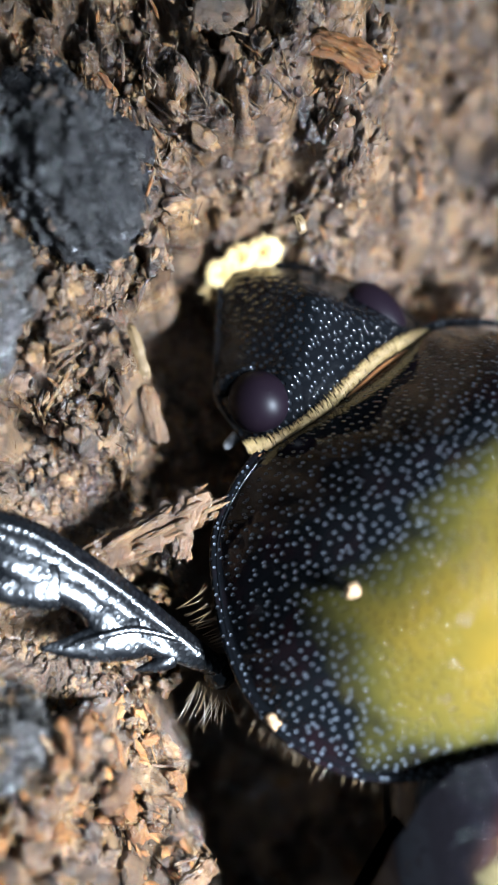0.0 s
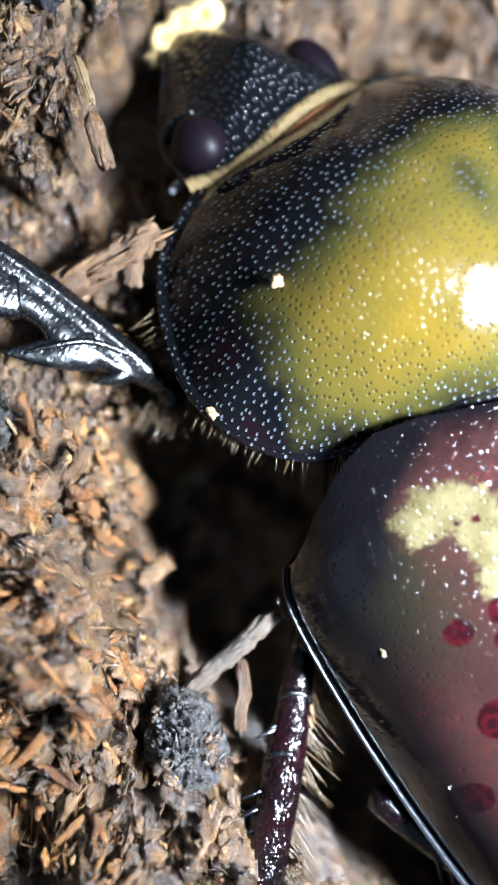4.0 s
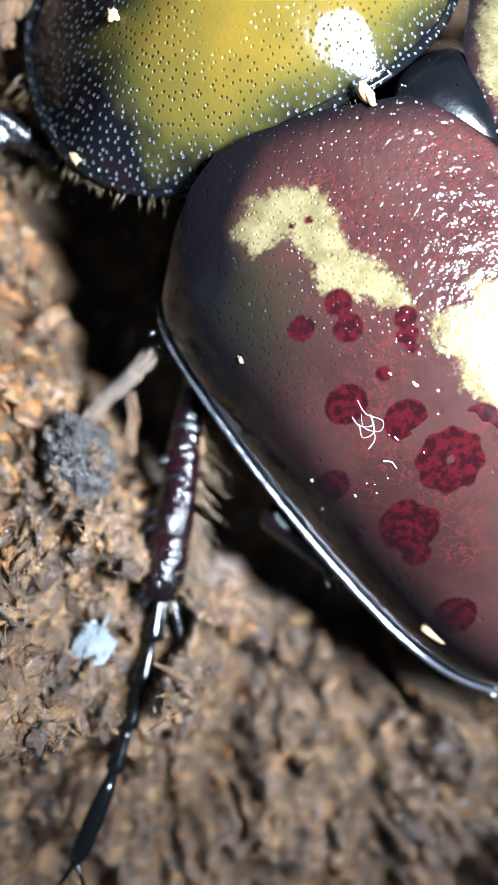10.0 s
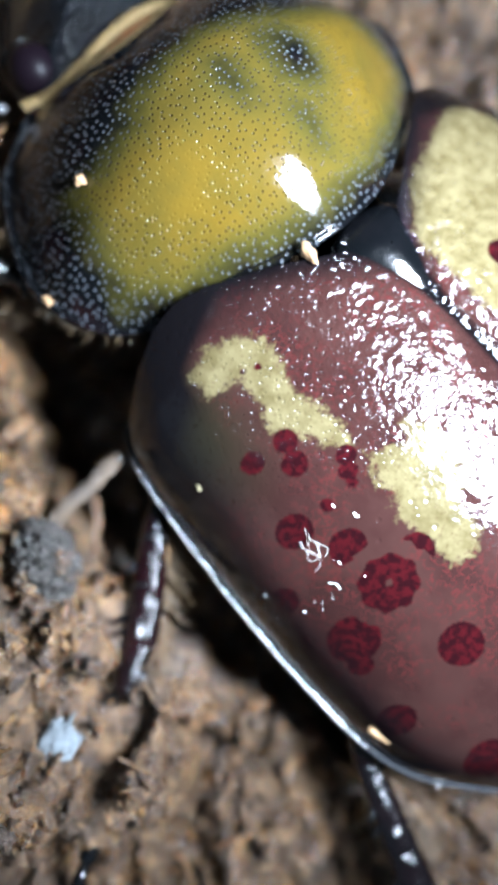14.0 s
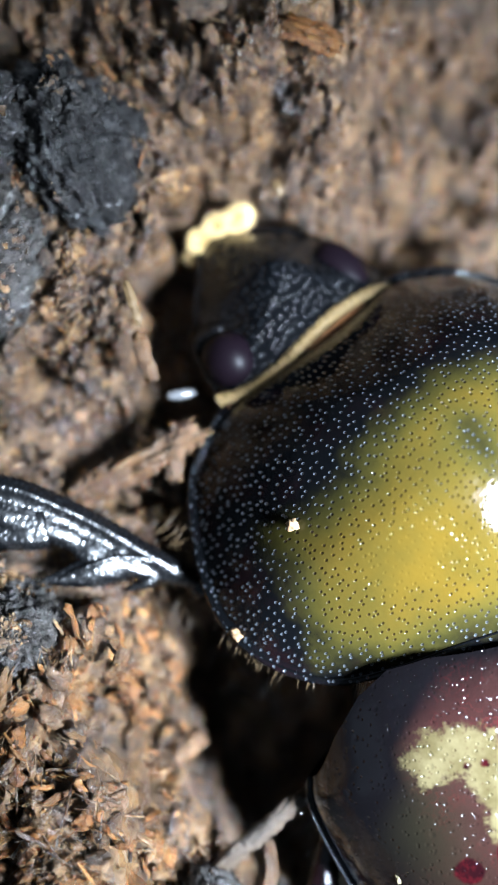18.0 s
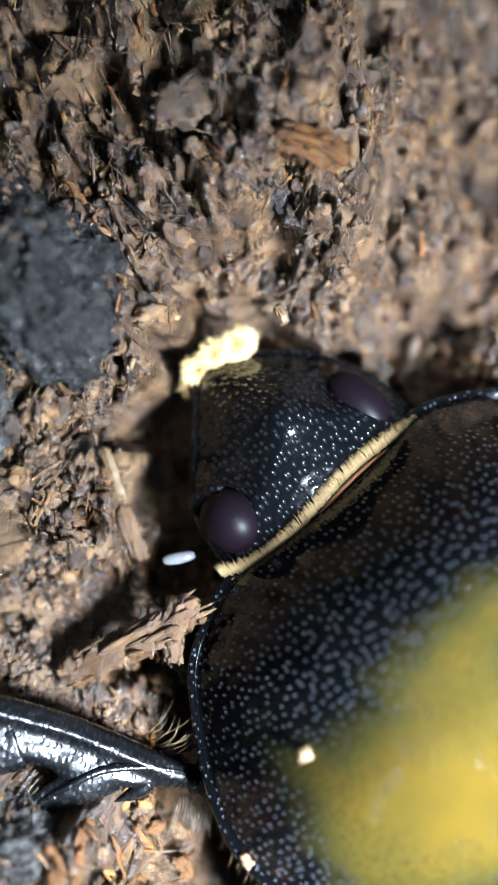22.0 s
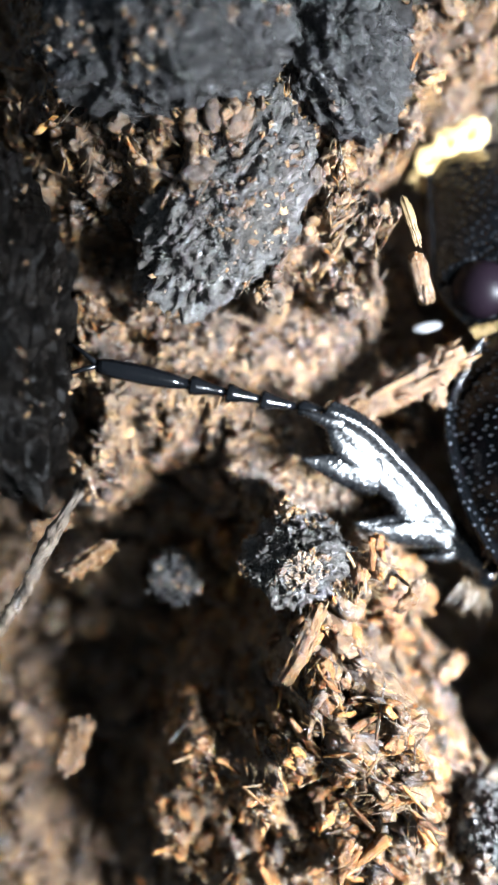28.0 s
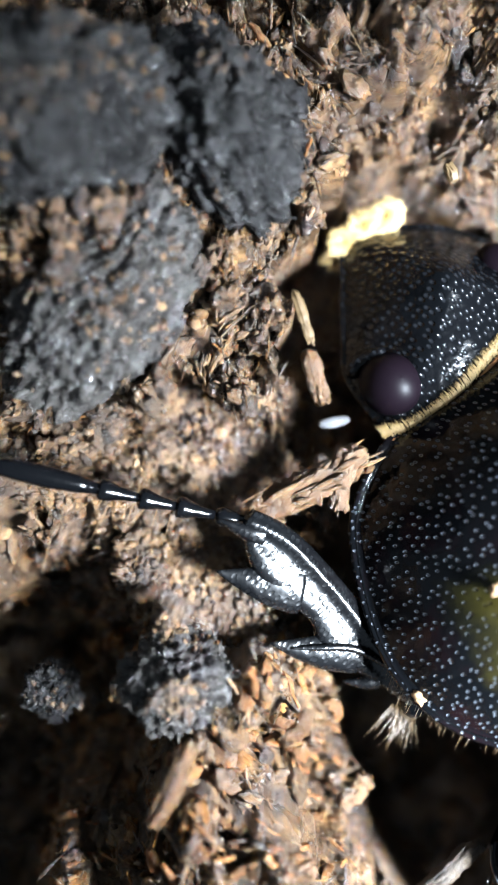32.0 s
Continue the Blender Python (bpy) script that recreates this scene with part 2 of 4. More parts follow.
def make_wood(name, stops, size=0.8, bump=0.25, rough=0.75, stretch=(1, 1, 1), spec=0.7, moist=0.0, single=False):
    """Damp rotten wood: colour by place and by piece, with a fibrous relief."""
    m, t, b = material(name)
    sc = tuple(PER_MM * s for s in stretch)
    n = node(t, "ShaderNodeTexNoise", Vector=coords(t, sc), Scale=size, Detail=7.0, Roughness=0.65).outputs[0]
    piece = t.nodes.new("ShaderNodeObjectInfo").outputs["Random"] if single else t.nodes.new("ShaderNodeNewGeometry").outputs["Random Per Island"]
    v = maths(t, "ADD", maths(t, "MULTIPLY", n, 0.75), maths(t, "MULTIPLY", maths(t, "SUBTRACT", piece, 0.3), 0.22))
    t.links.new(ramp(t, v, stops), b.inputs["Base Color"])
    wet = noise_of(t, PER_MM, 0.5)
    t.links.new(maths(t, "SUBTRACT", rough - 0.02, maths(t, "MULTIPLY", wet, 0.85)), b.inputs["Roughness"])
    b.inputs["Specular IOR Level"].default_value = spec
    b.inputs["Subsurface Weight"].default_value = moist
    b.inputs["Subsurface Radius"].default_value = (1.0, 0.5, 0.25)
    b.inputs["Subsurface Scale"].default_value = 0.35 * MM
    bumped(t, b, node(t, "ShaderNodeTexNoise", Vector=coords(t, sc), Scale=size * 5, Detail=6.0, Roughness=0.7).outputs[0], 1.0, bump)
    bumped(t, b, noise_of(t, PER_MM, 9.0, 5.0, 0.75), 1.0, 0.10)
    return m


BROWN = [(0.24, (0.0123, 0.0068, 0.0038)), (0.42, (0.061, 0.0330, 0.0152)), (0.58, (0.194, 0.110, 0.048)), (0.80, (0.505, 0.310, 0.138))]
GREY = [(0.19, (0.013, 0.0110, 0.0095)), (0.43, (0.052, 0.046, 0.041)), (0.72, (0.165, 0.146, 0.128))]
WOOD = make_wood("rotten_wood", BROWN, bump=0.14, moist=0.3)
WOOD_PIECE = make_wood("rotten_wood_piece", BROWN, bump=0.14, moist=0.3, single=True)
FIBRE_WOOD = make_wood("fibrous_wood", [(0.25, (0.042, 0.017, 0.006)), (0.5, (0.165, 0.074, 0.025)), (0.75, (0.42, 0.225, 0.080))], 0.9, 0.15, 0.75, (1, 0.25, 1), spec=0.28, moist=0.5)
CLOD = make_wood("grey_clod", GREY, 2.4, 0.25, 0.62)
CHIP = make_wood("pale_bark", [(0.25, (0.06, 0.068, 0.075)), (0.5, (0.15, 0.17, 0.185)), (0.75, (0.28, 0.30, 0.32))], 1.2, 0.06, 0.7)
# near black: the shade over the high left clod is put into this colour
SHADE_BLACK_CLOD = make_wood("shade_black_clod", [(0.25, (0.0025, 0.002, 0.0017)), (0.55, (0.007, 0.0052, 0.004)), (0.78, (0.025, 0.015, 0.008))], 0.9, 0.35, 0.8, spec=0.12)
# a darker copy of the clod grey, with shade at the left coloured in
SHADE_DARK_CLOD = make_wood("shade_dark_clod", [(0.20, (0.008, 0.0072, 0.007)), (0.43, (0.022, 0.0205, 0.020)), (0.70, (0.075, 0.066, 0.058))], 1.6, 0.30, 0.7, spec=0.45)


def make_plain(name, colour, second, rough, size=3.0):
    m, t, b = material(name)
    t.links.new(mixed(t, noise_of(t, PER_MM, size), colour, second), b.inputs["Base Color"])
    b.inputs["Roughness"].default_value = rough
    return m


GOLD_HAIR = make_plain("golden_hair", (0.17, 0.10, 0.035), (0.34, 0.24, 0.10), 0.5)
DARK_HAIR = make_plain("brown_hair", (0.045, 0.028, 0.014), (0.14, 0.09, 0.045), 0.35)
PALE = make_plain("pale_membrane", (0.56, 0.35, 0.11), (0.82, 0.64, 0.33), 0.5)
WHITE = make_plain("white_fibre", (0.75, 0.75, 0.72), (0.85, 0.85, 0.85), 0.6)
EYE = make_plain("plum_eye", (0.0022, 0.0013, 0.0022), (0.0040, 0.0022, 0.0036), 0.42, 0.9)
EYE.node_tree.nodes["Principled BSDF"].inputs["Specular IOR Level"].default_value = 0.06
CRUMB = make_plain("pale_crumb", (0.13, 0.065, 0.026), (0.27, 0.17, 0.085), 0.8, 4.0)
COLLAR = make_plain("collar_seam", (0.25, 0.09, 0.03), (0.40, 0.18, 0.07), 0.35)
PALP = make_plain("palp_shell", (0.05, 0.05, 0.055), (0.12, 0.12, 0.12), 0.06)
HEAD_SHELL = make_pitted("head_shell", (0.0016, 0.0017, 0.0021), (0.0010, 0.0012, 0.0015), 4.6, 0.36, 0.042, 0.14, (1.0, 0.65, 1.0), 0.006, 0.26, 0.2)
RED_CHITIN = make_chitin("wine_red_chitin", (0.0042, 0.0008, 0.0013), (0.0012, 0.0007, 0.0010), 4.5, 0.03, 0.17, 0.18)
SPLINTER = make_wood("splinter_wood", [(0.25, (0.03, 0.014, 0.006)), (0.5, (0.11, 0.057, 0.024)), (0.75, (0.27, 0.165, 0.075))], 0.9, 0.2, 0.75, (1, 0.4, 1), spec=0.5, moist=0.3)
TWIG = make_wood("grey_twig", [(0.25, (0.03, 0.02, 0.013)), (0.5, (0.105, 0.073, 0.048)), (0.75, (0.22, 0.17, 0.12))], 1.2, 0.2, 0.8)
STRAW = make_plain("straw_yellow", (0.055, 0.031, 0.011), (0.11, 0.068, 0.027), 0.6)
DUST = make_plain("olive_scurf", (0.05, 0.042, 0.02), (0.12, 0.10, 0.05), 0.8)
RIM = make_plain("polished_rim", (0.012, 0.013, 0.016), (0.020, 0.022, 0.026), 0.16, 1.0)
RIM.node_tree.nodes["Principled BSDF"].inputs["IOR"].default_value = 1.9

# ---- building helpers (all in millimetres) ----
def mesh_of(name, verts, faces, mat, smooth=True, attrs=None):
    me = bpy.data.meshes.new(name)
    me.from_pydata((np.asarray(verts, float) * MM).tolist(), [], faces)
    me.materials.append(mat)
    me.polygons.foreach_set("use_smooth", [smooth] * len(me.polygons))
    for key, values in (attrs or {}).items():
        me.attributes.new(key, "FLOAT", "POINT").data.foreach_set("value", np.asarray(values, np.float32))
    me.update()
    return me


def thing(name, me, label, category, m=None, **more):
    ob = tagged(new(name, me), label, category, **more)
    if m is not None:
        ob.matrix_world = m
    return ob


def part(name, me, parent, label="", m=None):
    ob = new(name, me)
    ob.parent = parent
    if m is not None:
        ob.matrix_local = m
    return tagged(ob, label) if label else ob


def grid_faces(nu, nv, wrap=False):
    return [(i * nv + j, i * nv + (j + 1) % nv, (i + 1) * nv + (j + 1) % nv, (i + 1) * nv + j)
            for i in range(nu - 1) for j in range(nv if wrap else nv - 1)]


def spline(points, n, closed=False):
    """A smooth curve through some points, as n points."""
    p = np.asarray(points, float)
    k = len(p)
    out = []
    for q in np.linspace(0, k if closed else k - 1, n, endpoint=not closed):
        i = min(int(q), k - 1 if closed else k - 2)
        f = q - i
        a, b, c, d = (p[j % k] if closed else p[min(max(j, 0), k - 1)] for j in (i - 1, i, i + 1, i + 2))
        out.append(0.5 * (2 * b + (c - a) * f + (2 * a - 5 * b + 4 * c - d) * f * f + (3 * b - a - 3 * c + d) * f ** 3))
    return np.array(out)


def tube(path, radii, n=12, flat=1.0, up=(0, 0, 1)):
    """A closed, tapered tube along a path; flat: its height over its width."""
    path = np.asarray(path, float)
    radii = np.broadcast_to(np.asarray(radii, float), (len(path),))
    way = np.gradient(path, axis=0)
    way /= np.linalg.norm(way, axis=1)[:, None] + 1e-9
    side = np.cross(way, up)
    side /= np.linalg.norm(side, axis=1)[:, None] + 1e-9
    top = np.cross(side, way)
    a = np.linspace(0, 2 * np.pi, n, endpoint=False)
    verts = (path[:, None] + radii[:, None, None] * (np.cos(a)[None, :, None] * side[:, None] + flat * np.sin(a)[None, :, None] * top[:, None])).reshape(-1, 3)
    k = len(path)
    faces = grid_faces(k, n, True)
    verts = np.vstack([verts, path[0], path[-1]])
    faces += [(k * n, (j + 1) % n, j) for j in range(n)] + [(k * n + 1, (k - 1) * n + j, (k - 1) * n + (j + 1) % n) for j in range(n)]
    return verts, faces


def joined(pieces):
    verts, faces, base = [], [], 0
    for v, f in pieces:
        verts.append(v)
        faces += [tuple(i + base for i in face) for face in f]
        base += len(v)
    return np.vstack(verts), faces


def inside_distance(x, y, poly):
    """Distance to a closed outline, positive inside."""
    p = np.asarray(poly, float)
    q = np.roll(p, -1, 0)
    best, odd = np.full(x.shape, 1e9), np.zeros(x.shape, bool)
    for (ax, ay), (bx, by) in zip(p, q):
        dx, dy = bx - ax, by - ay
        t = np.clip(((x - ax) * dx + (y - ay) * dy) / (dx * dx + dy * dy), 0, 1)
        best = np.minimum(best, np.hypot(x - ax - t * dx, y - ay - t * dy))
        hit = (ay > y) != (by > y)
        odd ^= hit & (x < (bx - ax) * (y - ay) / (by - ay + 1e-12) + ax)
    return np.where(odd, best, -best)


def hair(root, tip, r=0.02, bend=0.0):
    root, tip = np.asarray(root, float), np.asarray(tip, float)
    mid = (root + tip) / 2 + np.array([0, 0, bend])
    return tube(spline([root, mid, tip], 5), np.linspace(r, r * 0.2, 5), 4)


def ball(centre, size, nu=24, nv=32):
    a = np.linspace(0, np.pi, nu)[:, None]
    b = np.linspace(0, 2 * np.pi, nv, endpoint=False)[None, :]
    p = np.stack([np.sin(a) * np.cos(b), np.sin(a) * np.sin(b), np.cos(a) + 0 * b], -1)
    return (p * np.asarray(size) + np.asarray(centre)).reshape(-1, 3), grid_faces(nu, nv, True)

# ---- the beetle: its own space has x to its right, y to its head, z to its back ----
BEETLE_TURN = Matrix.Rotation(radians(43), 4, "Z") @ Matrix.Rotation(radians(14), 4, "Y")
BEETLE_POSE = Matrix.Translation((7.866 * MM, 10.065 * MM, (-0.603) * MM)) @ BEETLE_TURN
beetle = tagged(new("beetle"), "large rhinoceros beetle with yellow and black shield and maroon wing cases", "beetle")
beetle.matrix_world = BEETLE_POSE


def eased(y, ys, vs):
    """A smooth run of values through (ys, vs)."""
    fine = spline(list(zip(ys, vs)), 240)
    return np.interp(y, fine[:, 0], fine[:, 1])


def elytron(side):
    ys = [-22.3, -21.6, -20.6, -19.3, -17.7, -15.8, -13.7, -11.4, -8.5, -5.2, -1.3, 2.7, 4.2, 6.0, 7.0]
    ws = [0.4, 3.2, 5.2, 7.0, 8.7, 10.2, 11.5, 12.05, 12.1, 11.95, 11.6, 11.0, 10.2, 8.6, 7.0]
    tops = [-6.9, -6.2, -5.4, -4.6, -3.6, -2.6, -1.7, -1.0, -0.55, -0.35, -0.35, -0.6, -0.8, -1.3, -1.8]
    rims = [-7.0, -7.0, -7.0, -7.0, -7.0, -7.0, -7.0, -7.0, -7.2, -7.2, -7.0, -6.5, -6.0, -5.2, -5.0]
    fx, fy = [0.0, 0.35, 1.0, 2.9, 5.0, 6.4, 7.4, 8.1, 8.6], [0.2, 1.4, 2.8, 4.2, 5.3, 5.75, 5.6, 5.0, 4.0]
    nu, ns = 110, 230
    verts = []
    for u in np.linspace(0, 1, nu):
        phi = u * math.pi / 2
        front = np.interp(8.6 * math.sin(phi), fx, fy)
        y = front + (-22.3 - front) * np.linspace(0, 1, ns)
        w, top, rim = (eased(y, ys, v) for v in (ws, tops, rims))
        x = w * math.sin(phi) ** 0.97
        z = rim + (top - rim) * max(math.cos(phi), 0) ** 0.95
        z -= 0.30 * np.exp(-(x / 0.45) ** 2)
        verts.append(np.stack([x, y, z], -1))
    last = verts[-1]
    w = last[:, 0]
    for out, down in ((0.05, -0.05), (0.11, -0.01), (0.17, -0.03), (0.20, -0.12), (0.10, -0.22), (-0.6, -0.7), (-3.5, -2.2)):
        k = np.clip(w / 5, 0, 1)
        verts.append(np.stack([np.maximum(w + out * (k if out > 0 else 1), 0), last[:, 1], last[:, 2] + down], -1))
    v = np.array(verts).reshape(-1, 3)
    x, y = -v[:, 0], v[:, 1]
    spots = [(-7.38, -0.5, 0.42), (-8.63, -0.29, 0.40), (-7.69, -1.31, 0.45), (-6.30, -2.30, 0.36), (-6.62, -2.75, 0.34), (-6.78, -3.14, 0.2),
             (-7.86, -3.11, 0.24), (-9.19, -3.05, 0.62), (-8.32, -4.7, 0.66), (-6.79, -6.35, 0.62), (-8.16, -6.58, 1.05), (-10.98, -4.76, 0.5),
             (-11.7, -6.43, 0.5), (-10.19, -7.39, 0.85), (-10.59, -8.29, 0.4), (-7.79, -9.91, 0.78), (-10.96, -10.78, 0.62), (-9.57, -14.29, 0.85),
             (-6.91, -12.58, 0.72), (-7.58, -14.13, 0.5), (-6.78, 2.24, 0.13), (-6.35, 2.01, 0.14), (-4.2, -13.5, 0.7), (-8.5, -16.5, 0.6)]
    if side > 0:
        spots = [(-3.0, -1.0, 0.5), (-5.0, -4.0, 0.6), (-4.0, -9.0, 0.7), (-2.2, -6.0, 0.4), (-7.0, -8.0, 0.7), (-8.0, -2.0, 0.5)]
    spot = np.max([r - np.hypot(x - a, (y - b) * 0.97) for a, b, r in spots], 0)
    if side < 0:  # the largest spot is a ring of eight petals
        away, turn = np.hypot(x + 8.16, y + 6.58), np.arctan2(y + 6.58, x + 8.16)
        spot = np.where(away < 1.5, np.minimum(1.0 + 0.06 * np.cos(8 * turn) - away, away - 0.12), spot)
    if side < 0:
        patch_a = [(-8.17, 3.38), (-7.14, 3.74), (-6.25, 3.3), (-5.5, 2.59), (-5.67, 1.47), (-6.06, 0.78), (-5.78, -0.6), (-5.78, -1.95),
                   (-6.15, -2.26), (-6.72, -1.09), (-7.52, 0.02), (-7.13, 1.13), (-7.07, 2.17), (-8.16, 2.41)]
        patch_b = [(-5.77, -2.81), (-4.56, -3.49), (-4.12, -2.78), (-3.45, -3.6), (-3.47, -4.86), (-3.95, -5.71), (-4.64, -6.08), (-4.79, -7.29),
                   (-5.37, -7.81), (-6.23, -7.62), (-6.26, -6.35), (-6.5, -5.0), (-6.0, -4.43), (-6.27, -3.65)]
        patch = np.maximum(inside_distance(x, y, patch_a), inside_distance(x, y, patch_b))
    else:
        patch = inside_distance(x, y, [(-0.9, 1.5), (-2.5, 3.2), (-7.0, 4.5), (-9.5, 2.0), (-9.5, -9.0), (-4.5, -12.0), (-1.2, -9.0)])
    shoulder = np.clip(1.2 - np.hypot((x + 9.6) / 2.6, (y - 2.2) / 4.2), 0, 1)
    rumple = np.exp(-((x + 1.6) / 3.0) ** 2) * np.clip((y + 11) / 6, 0, 1)
    punctate = np.clip((y + 4.5) / 5, 0, 1)
    width = eased(y, ys, ws)
    band = 1.9 + 1.0 * np.clip((y + 4.5) / 6, 0, 1)
    margin = np.clip(1.15 - (width + x) / band, 0, 1) ** 1.3 + np.clip(1 + x / 0.45, 0, 1) + np.clip(1 - (5.0 - y) / 1.2, 0, 1) * np.clip((-x - 5.5) / 2, 0, 1)
    # black front border, with the shadow behind the shield coloured in too
    margin += np.clip(1.15 - (np.interp(-x, fx, fy) - y) / 2.2, 0, 1) ** 1.5
    v[:, 0] *= side
    global rim_line
    rim_line = v.reshape(nu + 7, ns, 3)[nu + 1, 8::3]
    faces = grid_faces(nu + 7, ns)
    if side < 0:
        faces = [f[::-1] for f in faces]
    return mesh_of("elytron", v, faces, ELYTRON, attrs={"spot": spot, "patch": patch, "shoulder": shoulder, "rumple": rumple, "punctate": punctate, "margin": np.clip(margin, 0, 1)})


for side, label in ((-1, "maroon wing case with yellow patches and dark red round spots"), (1, "olive yellow wing case with dark spots")):
    case = part("elytron", elytron(side), beetle, label)
    part("rim", mesh_of("rim", *tube(rim_line + np.array([0.06 * side, 0, 0.03]), np.interp(rim_line[:, 1], [-22, -14, -8, -1, 3, 5], [0.05, 0.11, 0.13, 0.075, 0.035, 0.02]), 10), RIM), case, "narrow polished black rim")

PRONOTUM_EDGE = [(0, 15.7, -5.1), (-2.4, 15.75, -5.3), (-4.1, 15.8, -5.8), (-5.6, 15.3, -6.2), (-7.0, 14.4, -6.4), (-8.3, 12.5, -6.2), (-9.1, 10.8, -5.6),
                 (-9.3, 9.3, -5.0), (-8.8, 7.6, -4.7), (-7.7, 6.2, -4.2), (-6.2, 5.5, -3.1), (-4.6, 5.0, -2.0), (-1.8, 4.0, -1.0), (0, 3.8, -0.8)]


def pronotum():
    left = PRONOTUM_EDGE
    edge = spline(left + [(-x, y, z) for x, y, z in left[-2:0:-1]], 200, True)
    centre = np.array([0, 9.6, 0.75])
    rows = []
    for v in np.linspace(0.004, 1, 90):
        p = centre + (edge - centre) * v
        p[:, 2] = centre[2] + (edge[:, 2] - centre[2]) * v ** 2.1
        rows.append(p)
    away = edge[:, :2] - centre[:2]
    away /= np.linalg.norm(away, axis=1)[:, None]
    for out, down in ((0.10, 0.0), (0.22, 0.02), (0.30, -0.10), (0.26, -0.28), (-0.15, -0.5), (-1.6, -1.1), (-4.0, -1.8)):
        rows.append(np.column_stack([edge[:, :2] + away * out, edge[:, 2] + down]))
    v = np.array(rows).reshape(-1, 3)
    field = [(-6.7, 11.6), (-7.1, 10.1), (-7.6, 8.7), (-7.8, 7.2), (-6.3, 5.7), (-4.6, 5.2), (-1.8, 4.3), (1.8, 4.3), (4.6, 5.2), (6.3, 5.7), (7.5, 6.6),
             (7.0, 8.7), (6.3, 10.1), (5.0, 10.4), (3.0, 10.7), (1.2, 11.4), (0, 12.0), (-1.5, 11.9), (-3.0, 11.7), (-4.1, 11.2), (-5.4, 11.1)]
    yellow = inside_distance(v[:, 0], v[:, 1], field)
    yellow = np.minimum(yellow, np.hypot(v[:, 0] - 1.7, (v[:, 1] - 9.0) * 0.7) - 0.5)
    for a, b, r in ((-0.7, 9.6, 0.1), (0.5, 6.8, 0.1)):  # faint smudges
        yellow = np.minimum(yellow, 0.9 * np.hypot(v[:, 0] - a, (v[:, 1] - b) * 0.5) + r)
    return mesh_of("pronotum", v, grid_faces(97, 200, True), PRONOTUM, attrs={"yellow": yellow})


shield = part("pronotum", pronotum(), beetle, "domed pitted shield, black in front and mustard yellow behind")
brim = spline(PRONOTUM_EDGE[2:] + [(-x, y, z) for x, y, z in PRONOTUM_EDGE[-2:1:-1]], 160)
part("rim", mesh_of("rim", *tube(brim * np.array([1.012, 1, 1]) + np.array([0, 0, 0.02]), 0.035, 10), SMOOTH_CHITIN), shield, "narrow polished black rim")

# scutellum and the body under the wing cases
def scutellum():
    edge = spline([(0, -0.3, -0.75), (-0.9, 1.0, -0.7), (-1.5, 2.9, -1.0), (0, 3.6, -1.3), (1.5, 2.9, -1.0), (0.9, 1.0, -0.7)], 48, True)
    centre = np.array([0, 1.9, -0.35])
    rows = [np.column_stack([(centre + (edge - centre) * v)[:, :2], centre[2] + (edge[:, 2] - centre[2]) * v ** 2]) for v in np.linspace(0.02, 1, 14)]
    rows.append(edge - np.array([0, 0, 0.6]))
    return mesh_of("scutellum", np.array(rows).reshape(-1, 3), grid_faces(15, 48, True), SMOOTH_CHITIN)


part("scutellum", scutellum(), beetle, "small glossy black triangular plate")
part("abdomen", mesh_of("abdomen", *ball((0, -6.5, -8.3), (11.0, 14.5, 4.6), 30, 48), SMOOTH_CHITIN), beetle)
part("thorax", mesh_of("thorax", *ball((0, 9.6, -6.9), (8.0, 6.4, 3.6), 24, 40), SMOOTH_CHITIN), beetle)

HEAD_EDGE = [(-3.9, 16.0, -5.9), (-3.95, 17.2, -6.6), (-3.55, 18.5, -7.1), (-2.6, 19.6, -7.3), (-1.4, 20.9, -7.5), (-0.35, 22.0, -7.6), (0.55, 22.0, -7.5),
             (1.7, 21.2, -7.3), (2.8, 20.3, -7.3), (3.7, 19.1, -7.3), (4.15, 17.6, -6.8), (3.8, 16.0, -5.9), (2.0, 15.5, -5.2), (0, 15.3, -5.0), (-2.0, 15.5, -5.2)]


def head():
    edge = spline(HEAD_EDGE, 150, True)
    centre = np.array([0.1, 18.3, -4.55])
    rows = []
    for v in np.linspace(0.01, 1, 60):
        p = centre + (edge - centre) * v
        p[:, 2] = centre[2] + (edge[:, 2] - centre[2]) * v ** 1.75
        # a low hump on the brow and shallow hollows before the eyes
        p[:, 2] += 0.28 * np.exp(-((p[:, 0] - 0.3) ** 2 + (p[:, 1] - 18.9) ** 2) / 0.6) - 0.22 * np.exp(-((np.abs(p[:, 0] - 0.1) - 2.0) ** 2 + (p[:, 1] - 18.4) ** 2) / 0.5)
        rows.append(p)
    away = edge[:, :2] - centre[:2]
    away /= np.linalg.norm(away, axis=1)[:, None]
    for out, down in ((0.10, 0.03), (0.17, -0.08), (0.10, -0.3), (-0.2, -0.9), (-1.4, -2.0), (-2.6, -2.6)):
        rows.append(np.column_stack([edge[:, :2] + away * out, edge[:, 2] + down]))
    return mesh_of("head", np.array(rows).reshape(-1, 3), grid_faces(66, 150, True), HEAD_SHELL)


the_head = part("head", head(), beetle, "coarsely pitted glossy black head")
part("eye", mesh_of("eye", *ball((-3.05, 17.25, -6.0), (1.0, 1.15, 1.15)), EYE), the_head, "round plum-brown eye")
part("eye", mesh_of("eye", *ball((2.8, 17.4, -6.0), (0.85, 1.4, 0.85)), EYE), the_head, "round plum-brown eye")
part("eye_canthus", mesh_of("eye_canthus", *tube(spline([(-3.7, 18.2, -6.6), (-3.4, 18.5, -6.3), (-2.6, 18.3, -5.5)], 9), [0.12, 0.22, 0.3, 0.34, 0.34, 0.3, 0.24, 0.18, 0.1], 10), HEAD_SHELL), the_head)
